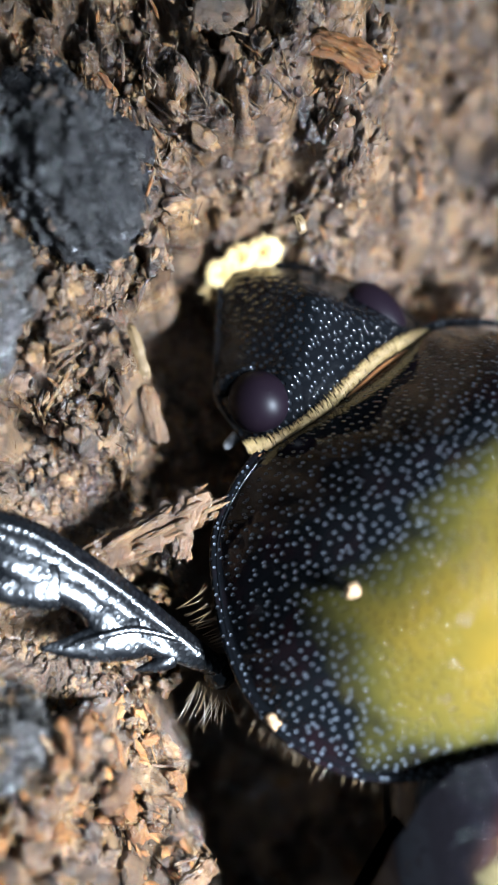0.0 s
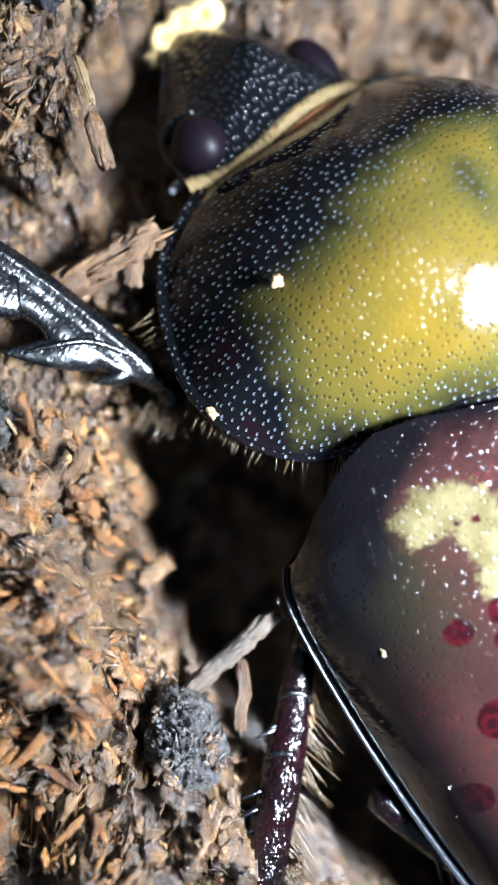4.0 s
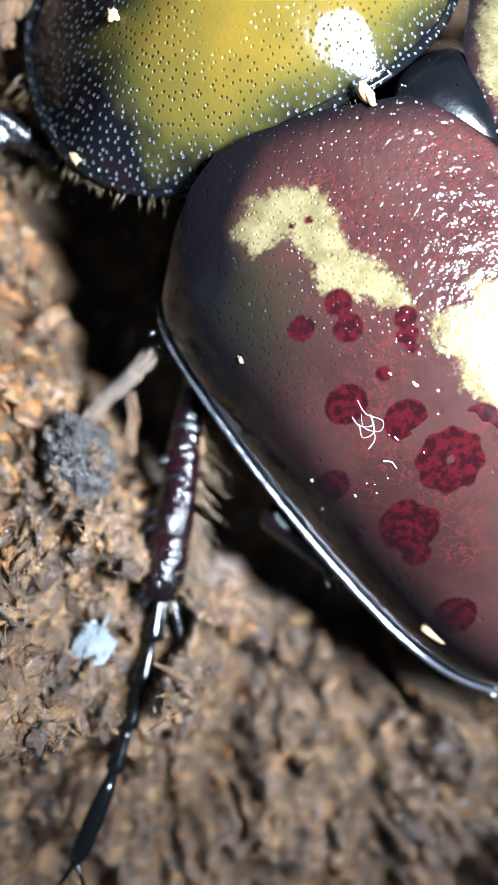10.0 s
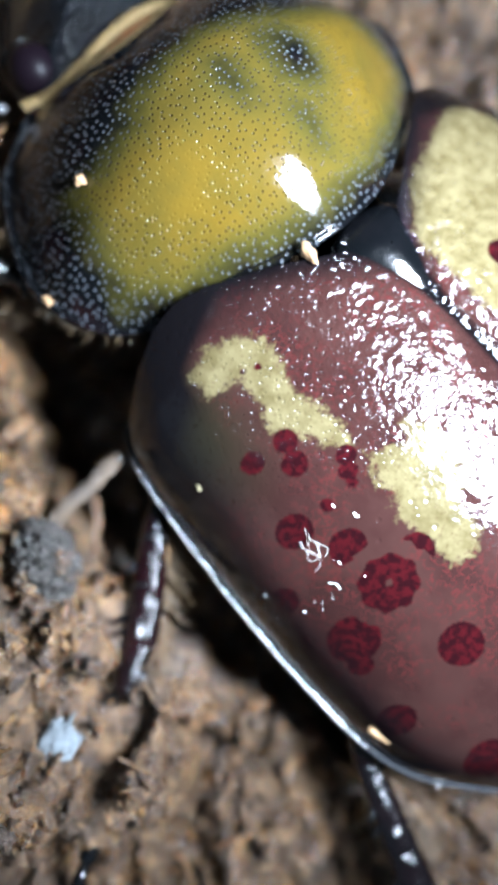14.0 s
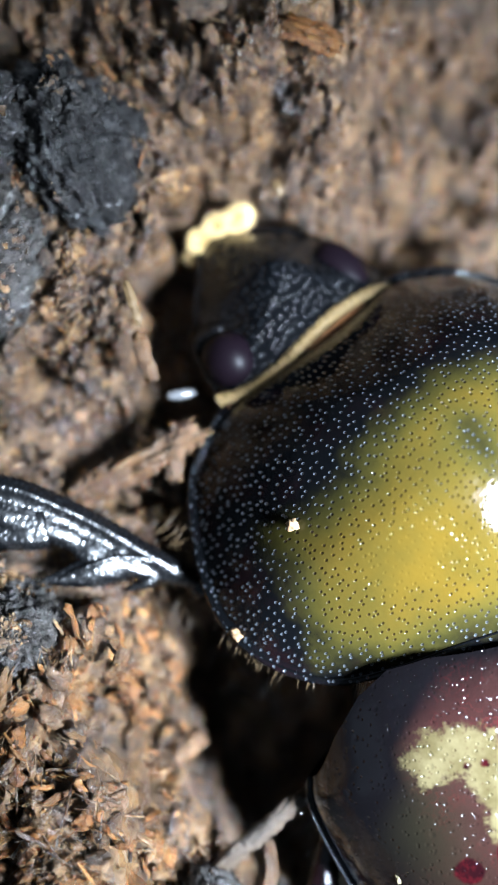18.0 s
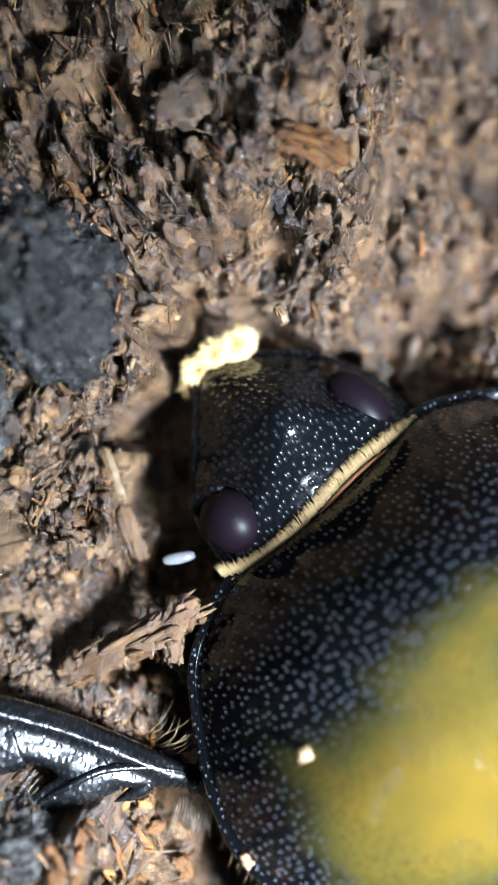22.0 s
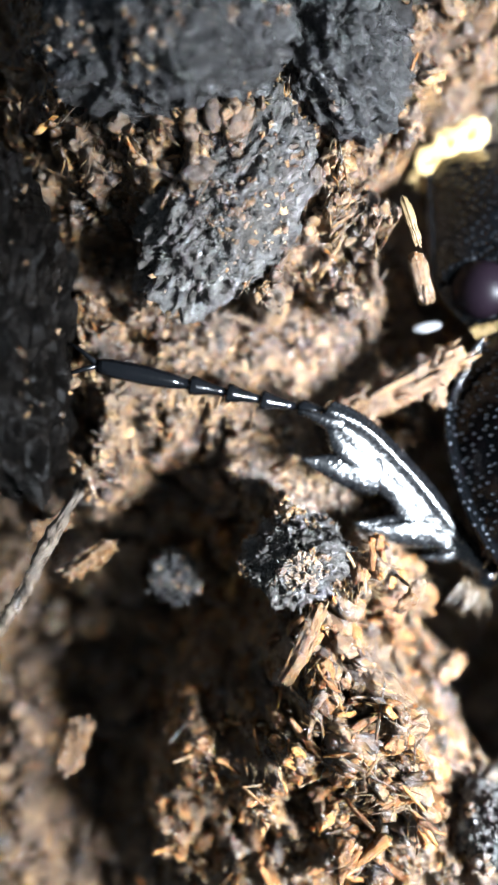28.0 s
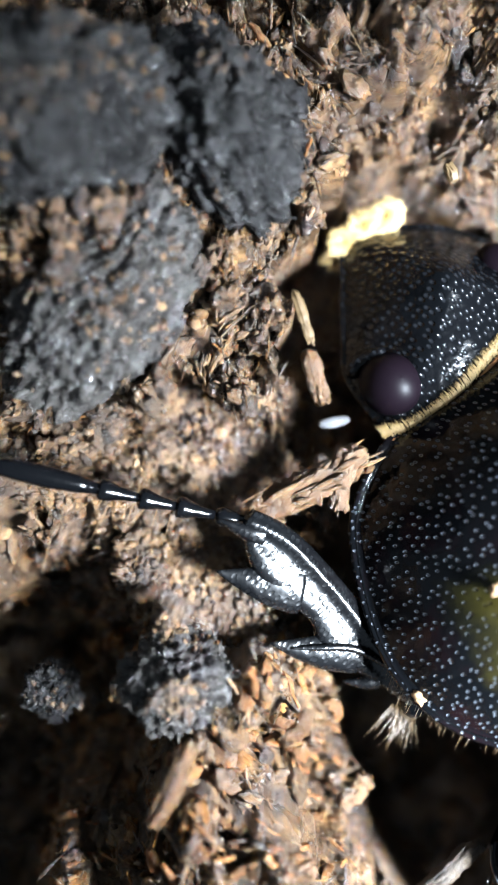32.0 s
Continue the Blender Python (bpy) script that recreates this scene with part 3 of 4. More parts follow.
rng = np.random.default_rng(5)


def collar_hairs():
    line = spline([(-4.45, 16.1, -5.95), (-3.4, 15.6, -5.5), (-1.9, 15.55, -5.0), (-0.4, 15.75, -4.85), (1.0, 15.85, -4.9), (2.4, 15.75, -5.15), (3.9, 15.5, -5.85)], 900)
    pieces = []
    for p in line:
        lean = rng.normal(0, 0.10, 3)
        pieces.append(hair(p + rng.normal(0, 0.03, 3), p + np.array([0.03, 0.42, 0.10]) + lean * 0.5, 0.016, 0.08))
    return joined(pieces)


part("collar", mesh_of("collar", *tube(spline([(-4.5, 15.95, -6.0), (-3.4, 15.45, -5.55), (-1.9, 15.4, -5.05), (-0.4, 15.6, -4.9), (1.0, 15.7, -4.95), (2.4, 15.6, -5.2), (4.0, 15.35, -5.9)], 40), 0.075, 10), COLLAR),
     the_head, "orange-brown seam behind the head")
part("collar_fringe", mesh_of("collar_fringe", *collar_hairs(), GOLD_HAIR), the_head, "short golden hair fringe")


def brush(centres, n, length, seed):
    r = np.random.default_rng(seed)
    pieces = []
    for k in range(n):
        c, size = centres[k % len(centres)]
        d = r.normal(0, 1, 3)
        d[2] = abs(d[2]) * 0.8
        d /= np.linalg.norm(d)
        root = np.array(c) + d * np.array(size) * r.uniform(0.3, 0.6)
        pieces.append(hair(root, root + d * length * r.uniform(0.4, 1.0) + (0, 0, -0.05), 0.02, 0.05))
    return joined(pieces)


for seed, (centre, size, count) in enumerate((((1.25, 21.85, -6.95), (0.78, 0.48, 0.5), 1500), ((0.5, 22.15, -7.2), (0.5, 0.45, 0.42), 900), ((-0.3, 22.2, -7.65), (0.46, 0.42, 0.4), 900))):
    tuft = part("mouth_brush", mesh_of("mouth_brush", *ball(centre, tuple(0.42 * k for k in size), 14, 18), PALE), the_head, "bright pale golden hair tuft at the mouth")
    part("hairs", mesh_of("hairs", *brush([(centre, size)], count, 0.5, seed + 2), PALE), tuft)
part("mouth_brush", mesh_of("mouth_brush", *brush([((-0.85, 21.9, -8.2), (0.35, 0.5, 0.4))], 90, 0.45, 3), GOLD_HAIR), the_head, "golden hair tuft at the mouth")
palp = part("palp", mesh_of("palp", *tube(spline([(0, 0, 0), (-0.5, 0.28, 0.02), (-0.95, 0.55, 0.0)], 12), [0.10, 0.14, 0.17, 0.19, 0.20, 0.21, 0.21, 0.20, 0.19, 0.17, 0.13, 0.05], 12), PALP), beetle, "short glossy feeler beside the head")

# fringes of hair under the shield's hind edge
fringe = []
edge_line = spline(PRONOTUM_EDGE[6:13], 150)
for p in edge_line:
    if rng.random() < 0.5:
        out = np.array([p[0] * 0.05, -0.25, -0.12]) + rng.normal(0, 0.07, 3)
        fringe.append(hair(p + np.array([0, -0.12, -0.35]), p + np.array([0, -0.12, -0.35]) + out * rng.uniform(0.8, 1.6), 0.016, 0.0))
part("shield_fringe", mesh_of("shield_fringe", *joined(fringe), DARK_HAIR), beetle, "row of short brown bristles")


# ---- legs ----
def leg_mesh(name, path, radii, flat, mat, n=16):
    return mesh_of(name, *tube(spline(path, 40), np.interp(np.linspace(0, 1, 40), np.linspace(0, 1, len(radii)), radii), n, flat), mat)


def spine(root, tip, r):
    root, tip = np.asarray(root, float), np.asarray(tip, float)
    line = np.linspace(root, tip, 7)
    return tube(line, r * np.array([1.0, 0.95, 0.85, 0.7, 0.52, 0.3, 0.05]), 8)


def tarsus(lengths, thick, parent, first, start, bend=0.0):
    """Bead-like foot segments along x, each a part of the given leg piece, with two claws at the end."""
    x, z = start, 0.0
    for k, length in enumerate(lengths):
        if k >= first:
            r = thick * np.array([0.42, 0.5, 0.66, 0.98, 1.0, 0.6])
            if k == 4:
                r = thick * np.array([0.5, 0.8, 1.0, 0.95, 0.8, 0.6])
            path = [(x + length * f, bend * (x + length * f - start) ** 2, 0) for f in (0, 0.2, 0.5, 0.8, 0.93, 1.0)]
            piece = part("tarsal_segment", mesh_of("tarsal_segment", *tube(path, r, 12, 0.9), SMOOTH_CHITIN), parent)
        x += length * 0.98
    end = np.array([x, bend * (x - start) ** 2, 0])
    for sgn in (-1, 1):
        curve = spline([end, end + (0.5, 0.28 * sgn, 0.12), end + (0.95, 0.5 * sgn, -0.05), end + (1.15, 0.52 * sgn, -0.3)], 12)
        part("claw", mesh_of("claw", *tube(curve, np.linspace(0.11, 0.015, 12), 8), SMOOTH_CHITIN), parent)


def hairs_along(a, b, n, way, length, r, seed, spread=0.2, bend=0.06):
    g = np.random.default_rng(seed)
    out = []
    for f in g.uniform(0, 1, n):
        root = np.asarray(a) + (np.asarray(b) - np.asarray(a)) * f + g.normal(0, 0.05, 3)
        out.append(hair(root, root + (np.asarray(way) + g.normal(0, spread, 3)) * length * g.uniform(0.6, 1.1), r, bend))
    return joined(out)


# fore leg: shin with saw teeth; its own space runs along x from the knee, y to the toothed side
def shin_plate():
    """A flattened shin: a broad, nearly flat upper face with a low keel, rounded at both edges."""
    xs = np.linspace(-0.4, 8.9, 60)
    stations = [-0.4, 0.3, 1.2, 2.6, 4.0, 4.7, 5.6, 7.0, 8.0, 8.9]
    near = eased(xs, stations, [-0.26, -0.36, -0.44, -0.62, -0.78, -0.82, -0.84, -0.82, -0.64, -0.28])
    far = eased(xs, stations, [0.26, 0.40, 0.58, 0.92, 1.15, 0.86, 0.90, 1.12, 0.86, 0.26])
    thick = eased(xs, stations, [0.30, 0.46, 0.50, 0.50, 0.46, 0.42, 0.44, 0.44, 0.36, 0.2])
    rows = []
    for x, a, b, h in zip(xs, near, far, thick):
        turn = np.linspace(0, 2 * np.pi, 44, endpoint=False)
        c, s = np.cos(turn), np.sin(turn)
        y = (a + b) / 2 + (b - a) / 2 * np.sign(c) * np.abs(c) ** 0.75
        z = h * np.sign(s) * np.abs(s) ** 0.55
        z += np.where(s > 0, 0.12 * np.exp(-((y - a - 0.45) / 0.16) ** 2) - 0.10 * np.exp(-((y - a - 0.85) / 0.22) ** 2), 0) * min(1, max(0, x / 1.5))
        rows.append(np.column_stack([np.full(44, x), y, z]))
    v = np.array(rows).reshape(-1, 3)
    ends = [tuple(range(44)), tuple(range(59 * 44, 60 * 44))[::-1]]
    return mesh_of("front_leg", v, [f[::-1] for f in grid_faces(60, 44, True)] + ends, LEG_CHITIN)


def saw_tooth(root, tip, width, thick, lean):
    """A flat, pointed blade with a swollen middle and a sharp edge, bent towards its tip."""
    root, tip = np.asarray(root, float), np.asarray(tip, float)
    line = spline([root, (root + tip) / 2 + np.array([lean, 0, 0.06]), tip], 14)
    return tube(line, width * np.array([1.0, 1.0, 0.98, 0.94, 0.88, 0.81, 0.73, 0.64, 0.54, 0.44, 0.33, 0.22, 0.12, 0.03]), 18, thick / width)


front_leg = part("front_leg", shin_plate(), beetle, "flat glossy black fore shin with saw teeth")
for root, tip, width, lean in (((2.9, 0.35, 0.1), (5.25, 2.25, -0.05), 0.82, -0.2), ((5.9, 0.35, 0.08), (8.3, 1.9, -0.1), 0.85, -0.15), ((1.5, 0.5, 0), (2.3, 1.4, -0.15), 0.34, -0.1), ((8.1, 0.1, 0), (9.5, 0.75, -0.1), 0.4, -0.1)):
    part("tooth", mesh_of("tooth", *saw_tooth(root, tip, width, 0.38, lean), LEG_CHITIN), front_leg)
part("ridge", mesh_of("ridge", *tube(spline([(0.4, -0.15, 0.44), (1.8, 0.0, 0.52), (3.2, 0.45, 0.5), (4.1, 1.25, 0.38), (4.7, 1.9, 0.15)], 24), 0.13 * np.sin(np.linspace(0.15, 2.9, 24)), 10), LEG_CHITIN), front_leg)
part("joint", mesh_of("joint", *ball((-0.35, 0.05, -0.1), (0.55, 0.6, 0.5), 16, 20), SMOOTH_CHITIN), front_leg, "glossy knee joint")
part("bristles", mesh_of("bristles", *hairs_along((0.3, -0.45, 0.2), (2.2, -0.85, 0.2), 22, (-0.35, -0.75, 0.25), 1.7, 0.017, 11, 0.14, 0.45), DARK_HAIR), front_leg, "curved brown bristles")
part("bristles", mesh_of("bristles", *hairs_along((-0.9, 0.3, -0.2), (0.2, 0.7, -0.2), 34, (-0.25, 0.9, 0.1), 1.1, 0.02, 12, 0.3), DARK_HAIR), front_leg, "tuft of brown bristles")
front_tarsus = part("front_tarsus", mesh_of("front_tarsus", *tube([(0, 0, 0), (0.3, 0, 0), (0.7, 0, 0), (1.1, 0, 0), (1.3, 0, 0)], [0.16, 0.2, 0.26, 0.33, 0.22], 12, 0.9), SMOOTH_CHITIN), beetle, "slender segmented black fore foot")
tarsus([1.38, 1.27, 1.22, 1.3, 3.1], 0.34, front_tarsus, 1, 0.0)
part("bristles", mesh_of("bristles", *hairs_along((1.2, 0.25, 0), (5.4, 0.25, 0), 9, (0.3, 0.9, 0.1), 0.8, 0.016, 14, 0.3), CRUMB), front_tarsus, "stiff orange bristles")

# middle leg, lying still
mid_leg = part("middle_leg", leg_mesh("middle_leg", [(-0.6, 0, -0.1), (0.4, 0, 0), (2.5, 0.05, 0.06), (4.6, 0.05, 0.05), (6.7, 0, 0), (7.5, 0, -0.05)], [0.4, 0.54, 0.64, 0.72, 0.76, 0.82, 0.55], 0.9, RED_CHITIN, 20),
               beetle, "glossy wine-red and black middle shin with spines", pose(-11.6 * MM, 0.75 * MM, -8.6 * MM, 0, 2, 180 + 37.5))
part("knee", mesh_of("knee", *tube(spline([(-4.5, 2.0, -0.6), (-2.2, 0.8, -0.3), (-0.4, 0.0, -0.05)], 16), np.interp(np.linspace(0, 1, 16), [0, 0.5, 1], [1.1, 1.0, 0.5]), 16), SMOOTH_CHITIN), mid_leg)
for x, y, dx, dy in ((2.2, -0.45, 0.45, -0.75), (4.2, -0.5, 0.45, -0.8), (4.75, -0.5, 0.5, -0.75), (7.2, -0.5, 0.6, -0.6), (2.0, -0.3, 0.3, -0.55), (5.3, -0.4, 0.4, -0.5)):
    part("spine", mesh_of("spine", *spine((x, y, 0.15), (x + dx, y + dy, 0.3), 0.13), SMOOTH_CHITIN), mid_leg)
for x, y, dx, dy in ((7.1, 0.35, 2.9, 1.15), (7.2, 0.1, 1.9, 0.25), (7.2, -0.35, 0.9, -0.3)):
    part("spur", mesh_of("spur", *spine((x, y, 0), (x + dx, y + dy, 0.05), 0.2), LEG_CHITIN), mid_leg)
for x, w in ((1.0, 0.50), (3.0, 0.60)):
    part("ridge", mesh_of("ridge", *tube(spline([(x + 0.25, -w, 0.1), (x, -0.75 * w, 0.42), (x - 0.1, 0, w), (x, 0.75 * w, 0.42), (x + 0.2, w, 0.1)], 15), 0.12, 10), LEG_CHITIN), mid_leg)
part("keel", mesh_of("keel", *tube(spline([(0.9, 0.12, 0.46), (2.9, 0.16, 0.56), (5.0, 0.16, 0.60), (7.0, 0.05, 0.62)], 30), 0.17 * np.sin(np.linspace(0.25, 2.9, 30)) + 0.03 * np.sin(np.linspace(0, 40, 30)), 10), RED_CHITIN), mid_leg)
tarsus([1.75, 1.6, 1.6, 1.6, 3.2], 0.36, mid_leg, 0, 7.3, -0.016)
part("bristles", mesh_of("bristles", *hairs_along((0.6, 0.4, 0), (6.6, 0.55, 0), 70, (0.75, 0.85, 0.05), 1.5, 0.026, 15, 0.16), DARK_HAIR), mid_leg, "comb of brown bristles")
part("bristles", mesh_of("bristles", *hairs_along((0.2, 0.35, 0.1), (1.4, 0.4, 0.1), 18, (0.9, 0.4, 0.3), 0.8, 0.04, 16, 0.1), CRUMB), mid_leg, "orange tuft at the knee")

# hind leg, which swings out and is planted anew
hind_leg = part("hind_leg", leg_mesh("hind_leg", [(-0.5, 0, 0), (0.4, 0, 0), (2.6, 0, 0.05), (5.0, 0, 0.05), (7.2, 0, 0), (8.2, 0, -0.05)], [0.4, 0.5, 0.6, 0.7, 0.8, 0.95, 0.6], 0.9, SHIN_CHITIN, 20), beetle,
                "glossy dark hind shin with spines")
for x, y, dx, dy in ((2.6, -0.5, 0.4, -0.6), (3.2, -0.5, 0.4, -0.6), (5.4, -0.6, 0.45, -0.6), (5.9, -0.6, 0.45, -0.6), (7.9, -0.7, 0.5, -0.5)):
    part("spine", mesh_of("spine", *spine((x, y, 0.15), (x + dx, y + dy, 0.3), 0.14), SMOOTH_CHITIN), hind_leg)
for x, y, dx, dy in ((7.9, 0.4, 2.4, 1.2), (8.0, 0.1, 1.6, 0.4)):
    part("spur", mesh_of("spur", *spine((x, y, 0), (x + dx, y + dy, 0), 0.2), LEG_CHITIN), hind_leg)
tarsus([1.8, 1.6, 1.6, 1.6, 3.0], 0.38, hind_leg, 0, 8.0)
part("bristles", mesh_of("bristles", *hairs_along((0.6, 0.4, 0), (7.4, 0.6, 0), 60, (0.5, 0.9, 0.05), 1.1, 0.022, 17, 0.16), DARK_HAIR), hind_leg, "comb of brown bristles")


part("knee", mesh_of("knee", *ball((0.1, 0.1, 0.15), (0.85, 0.62, 0.6), 20, 24), RED_CHITIN), hind_leg, "round glossy reddish knee")


# crumbs, hairs and dust that stick to the beetle
def shell_height(x, y):
    """The height of the wing case's surface at a place on it."""
    ys, ws = [-15.8, -11.4, -5.2, 2.7, 4.2], [10.2, 12.05, 11.95, 11.0, 10.2]
    w = np.interp(y, ys, ws)
    top = np.interp(y, [-15.8, -11.4, -8.5, -5.2, 2.7, 4.2], [-2.6, -1.0, -0.55, -0.35, -0.6, -0.8])
    rim = np.interp(y, [-8.5, -1.3, 2.7, 4.2], [-7.1, -7.0, -6.5, -6.0])
    return rim + (top - rim) * max(1e-3, 1 - (abs(x) / w) ** 2) ** 0.475


def crumb_mesh(size, seed, mat):
    v, f = lumpy(size, seed)
    return mesh_of("stuck_crumb", v, f, mat)


def lumpy(size, seed):
    v, f = ball((0, 0, 0), size, 12, 16)
    r = [1 + 0.7 * noise.fractal(Vector(p) * 1.6 / max(size) + Vector((seed * 5.0, 0, 0)), 1.0, 2.0, 4) for p in v]
    return v * np.array(r)[:, None], f


def stuck(name, x, y, z, size, seed, mat, turn, label):
    part(name, crumb_mesh(size, seed, mat), beetle, label, pose(x * MM, y * MM, z * MM, 0, 0, turn))


stuck("stuck_crumb", -6.1, 11.15, -2.15, (0.19, 0.19, 0.15), 1, CRUMB, 0, "pale crumb on the shield")
stuck("stuck_crumb", -9.4, 9.4, -5.0, (0.17, 0.30, 0.16), 2, CRUMB, 20, "orange crumb on the shield's corner")
stuck("stuck_crumb", -2.4, 3.65, -0.6, (0.19, 0.4, 0.18), 3, CRUMB, -15, "pale crumb on the wing case")
stuck("stuck_crumb", -11.71, -11.1, -5.42, (0.14, 0.55, 0.12), 4, CRUMB, 15, "straw-coloured sliver on the wing case's edge")
stuck("stuck_crumb", -10.31, 0.4, -4.0, (0.12, 0.17, 0.06), 5, DUST, 0, "olive scurf on the wing case")
stuck("stuck_crumb", -7.41, -4.04, -1.74, (0.07, 0.1, 0.05), 6, WHITE, 0, "white speck on the wing case")
stuck("stuck_crumb", -7.71, -3.29, -1.88, (0.05, 0.09, 0.04), 7, WHITE, 30, "white speck on the wing case")


def on_shell(points, lift=0.06):
    return [(x, y, shell_height(x, y) + lift) for x, y in points]


tangle = [tube(spline(on_shell(p, h), 20), 0.004, 5) for p, h in
          (([(-9.1, -3.4), (-8.95, -3.9), (-9.2, -4.3), (-9.5, -4.2), (-9.3, -3.8)], 0.08), ([(-8.9, -3.2), (-9.0, -3.7), (-8.8, -4.2), (-9.05, -4.4), (-9.3, -4.0), (-9.1, -3.6)], 0.14),
           ([(-9.25, -3.3), (-9.35, -3.8), (-9.1, -4.1), (-8.9, -3.8)], 0.1), ([(-9.6, -4.6), (-9.3, -4.5), (-9.05, -4.15)], 0.06))]
part("fibre_tangle", mesh_of("fibre_tangle", *joined(tangle), WHITE), beetle, "tangle of white fibre")
for pts in ([(-9.55, -5.2), (-9.4, -5.4), (-9.42, -5.65)], [(-5.6, -1.2), (-5.3, -1.5), (-5.05, -1.45)], [(-10.0, 0.4), (-9.9, 1.0), (-10.2, 1.5)], [(-8.0, 3.0), (-7.9, 3.2), (-8.1, 3.5)]):
    part("fibre", mesh_of("fibre", *tube(spline(on_shell(pts), 12), 0.013, 5), WHITE), beetle, "short white fibre")
specks = []
for k in range(320):
    x, y = rng.uniform(-11.6, -0.8), rng.uniform(-15, 3.8)
    s = 0.012 * 3.0 ** rng.random()
    specks.append(ball((x, y, shell_height(x, y) + 0.01), (s, s * rng.uniform(0.8, 2.5), s * 0.7), 5, 6))
part("dust", mesh_of("dust", *joined(specks), WHITE), beetle, "scattered pale dust")

# ---- the ground: a slope of damp, rotten wood crumbs ----
GROUND_POINTS = [(-8.2, 15.9, -9), (-11, 20.9, -3.4), (-4.2, 29.5, -3.6), (-5.9, 25.9, -8), (-13.4, 21.1, -3.6), (-10.6, 21.6, -5.2), (-3.6, 3.4, -9),
                 (-4.5, -0.1, -7.5), (-9.3, -4.7, -1.6), (-8.5, 5.2, -8.4), (-4.7, -8.0, -6.0), (-7, -2.5, -3.4), (-5.8, -7.3, -4.4), (-7.7, -7.1, -2.0),
                 (-12.1, 18.4, -5.2), (-13.6, 10.9, -2.9), (-16, 18.4, -3.2), (-19.2, 15.4, -4.6), (-17.6, 22, -1.6), (-21.2, 11, -3.6), (-10.6, 4, -2.2),
                 (-10.9, 2.6, -1.6), (-11.9, 9.2, -3.0), (-9.1, 6.6, -6.4), (-6, 10.5, -17), (-5.0, 6.5, -19), (-6.8, 7.6, -16), (-3.2, 6.4, -18), (-18.3, 7.5, -14), (-20.3, 3.5, -14), (-20.4, -1.5, -13), (-17.2, 7.2, -12), (-16.8, 2.5, -4.5), (-21.8, 7.6, -13), (-22.6, 5.2, -13), (-16.4, 8.8, -9), (-19.5, 9.4, -11), (-17.8, -1, -4.5), (-22.5, 10.3, -10), (-18.9, 4.6, -13), (-19.8, 1, -13), (-33, 6, -8),
                 (-13, 5.5, -2.4), (-13, 2, -2.4), (-24.4, -1.5, -10), (-26.2, 0.5, -10), (-26, 8.3, -13), (-24, 4.8, -13), (-28, 5, -13), (-26, 5.2, -13), (-10, 14.5, -7.5), (-9.5, 12, -7.0),
                 (-1.4, 30.5, -9.5), (-1.6, 26.6, -11.5), (1, 27, -13), (4, 28, -14), (1, 33, -12), (10, 20, -15), (2, -10, -9.5), (10, -14, -9.5), (6, -12, -9.5), (20, 0, -15), (-2, -14, -8.5), (14, 10, -13), (0, 12, -13), (6, 2, -13), (-6, 33, -3.2), (-8.5, 29, -3.4), (-11, 25.5, -3.8), (-8.4, 26.8, -8.2), (-6.6, 27.2, -8.2), (-9.4, 18.8, -10.5), (-9.1, 17.2, -10.5), (-8.8, 20.3, -9.5), (-7, 31.3, -3.0), (-4.6, 31.6, -3.2), (4, 36, -13)]


def ground_height(x, y):
    total = weight = 0.0
    for a, b, c in GROUND_POINTS:
        w = 1.0 / (((x - a) ** 2 + (y - b) ** 2) + 0.8) ** 2
        total, weight = total + w * c, weight + w
    return total / weight


def hollow(x, y):
    """How high the ground may reach, so that it stays clear of the beetle and its legs."""
    x, y = x + 0.5 * np.sin(2.1 * y + 1.7 * np.sin(1.3 * x)), y + 0.5 * np.sin(2.3 * x + 1.5 * np.sin(1.7 * y))
    c, s = math.cos(radians(43)), math.sin(radians(43))
    along, across = -(x - 7.866) * s + (y - 10.065) * c, (x - 7.866) * c + (y - 10.065) * s
    height = np.full(np.shape(x), 50.0)

    def keep(level, inside):
        top = (-0.603) + (level - 0.242 * across) / 0.97
        ex = 0.97 * across - 0.242 * (top - (-0.603))
        np.minimum(height, np.where(inside(ex, along), top, 50.0), out=height)

    def near(ax, ay, turn, length, r):
        ux, uy = math.cos(radians(turn)), math.sin(radians(turn))

        def test(ex, ey):
            f = np.clip((ex - ax) * ux + (ey - ay) * uy, 0, length)
            return np.hypot(ex - ax - f * ux, ey - ay - f * uy) < r
        return test

    keep(-20, lambda ex, ey: (ex / 12.6) ** 2 + ((ey + 4) / 20) ** 2 < 1)
    keep(-11.0, lambda ex, ey: ((ex + 0.1) / 4.9) ** 2 + ((ey - 18.4) / 4.5) ** 2 < 1)
    keep(-9.0, near(-0.6, 22.2, 0, 2.0, 1.1))
    keep(-8.2, near(-6.0, 17.7, 0, 1.5, 0.8))
    for turn in (92, 100, 110, 119):
        keep(-8.7, near(-9.2, 10.5, turn, 9.0, 1.9))
    for turn in (113, 118, 130, 140, 150):
        keep(-8.0, near(-9.6 - max(0, turn - 118) * 0.1, 17.8, turn, 9.5, 0.95))
    keep(-9.5, near(-11.6, 0.75, 217.5, 17.5, 0.9))
    for turn in (231, 245, 258):
        keep(-9.8, near(-12.3, -6, turn, 15.0, 1.0))
    return height


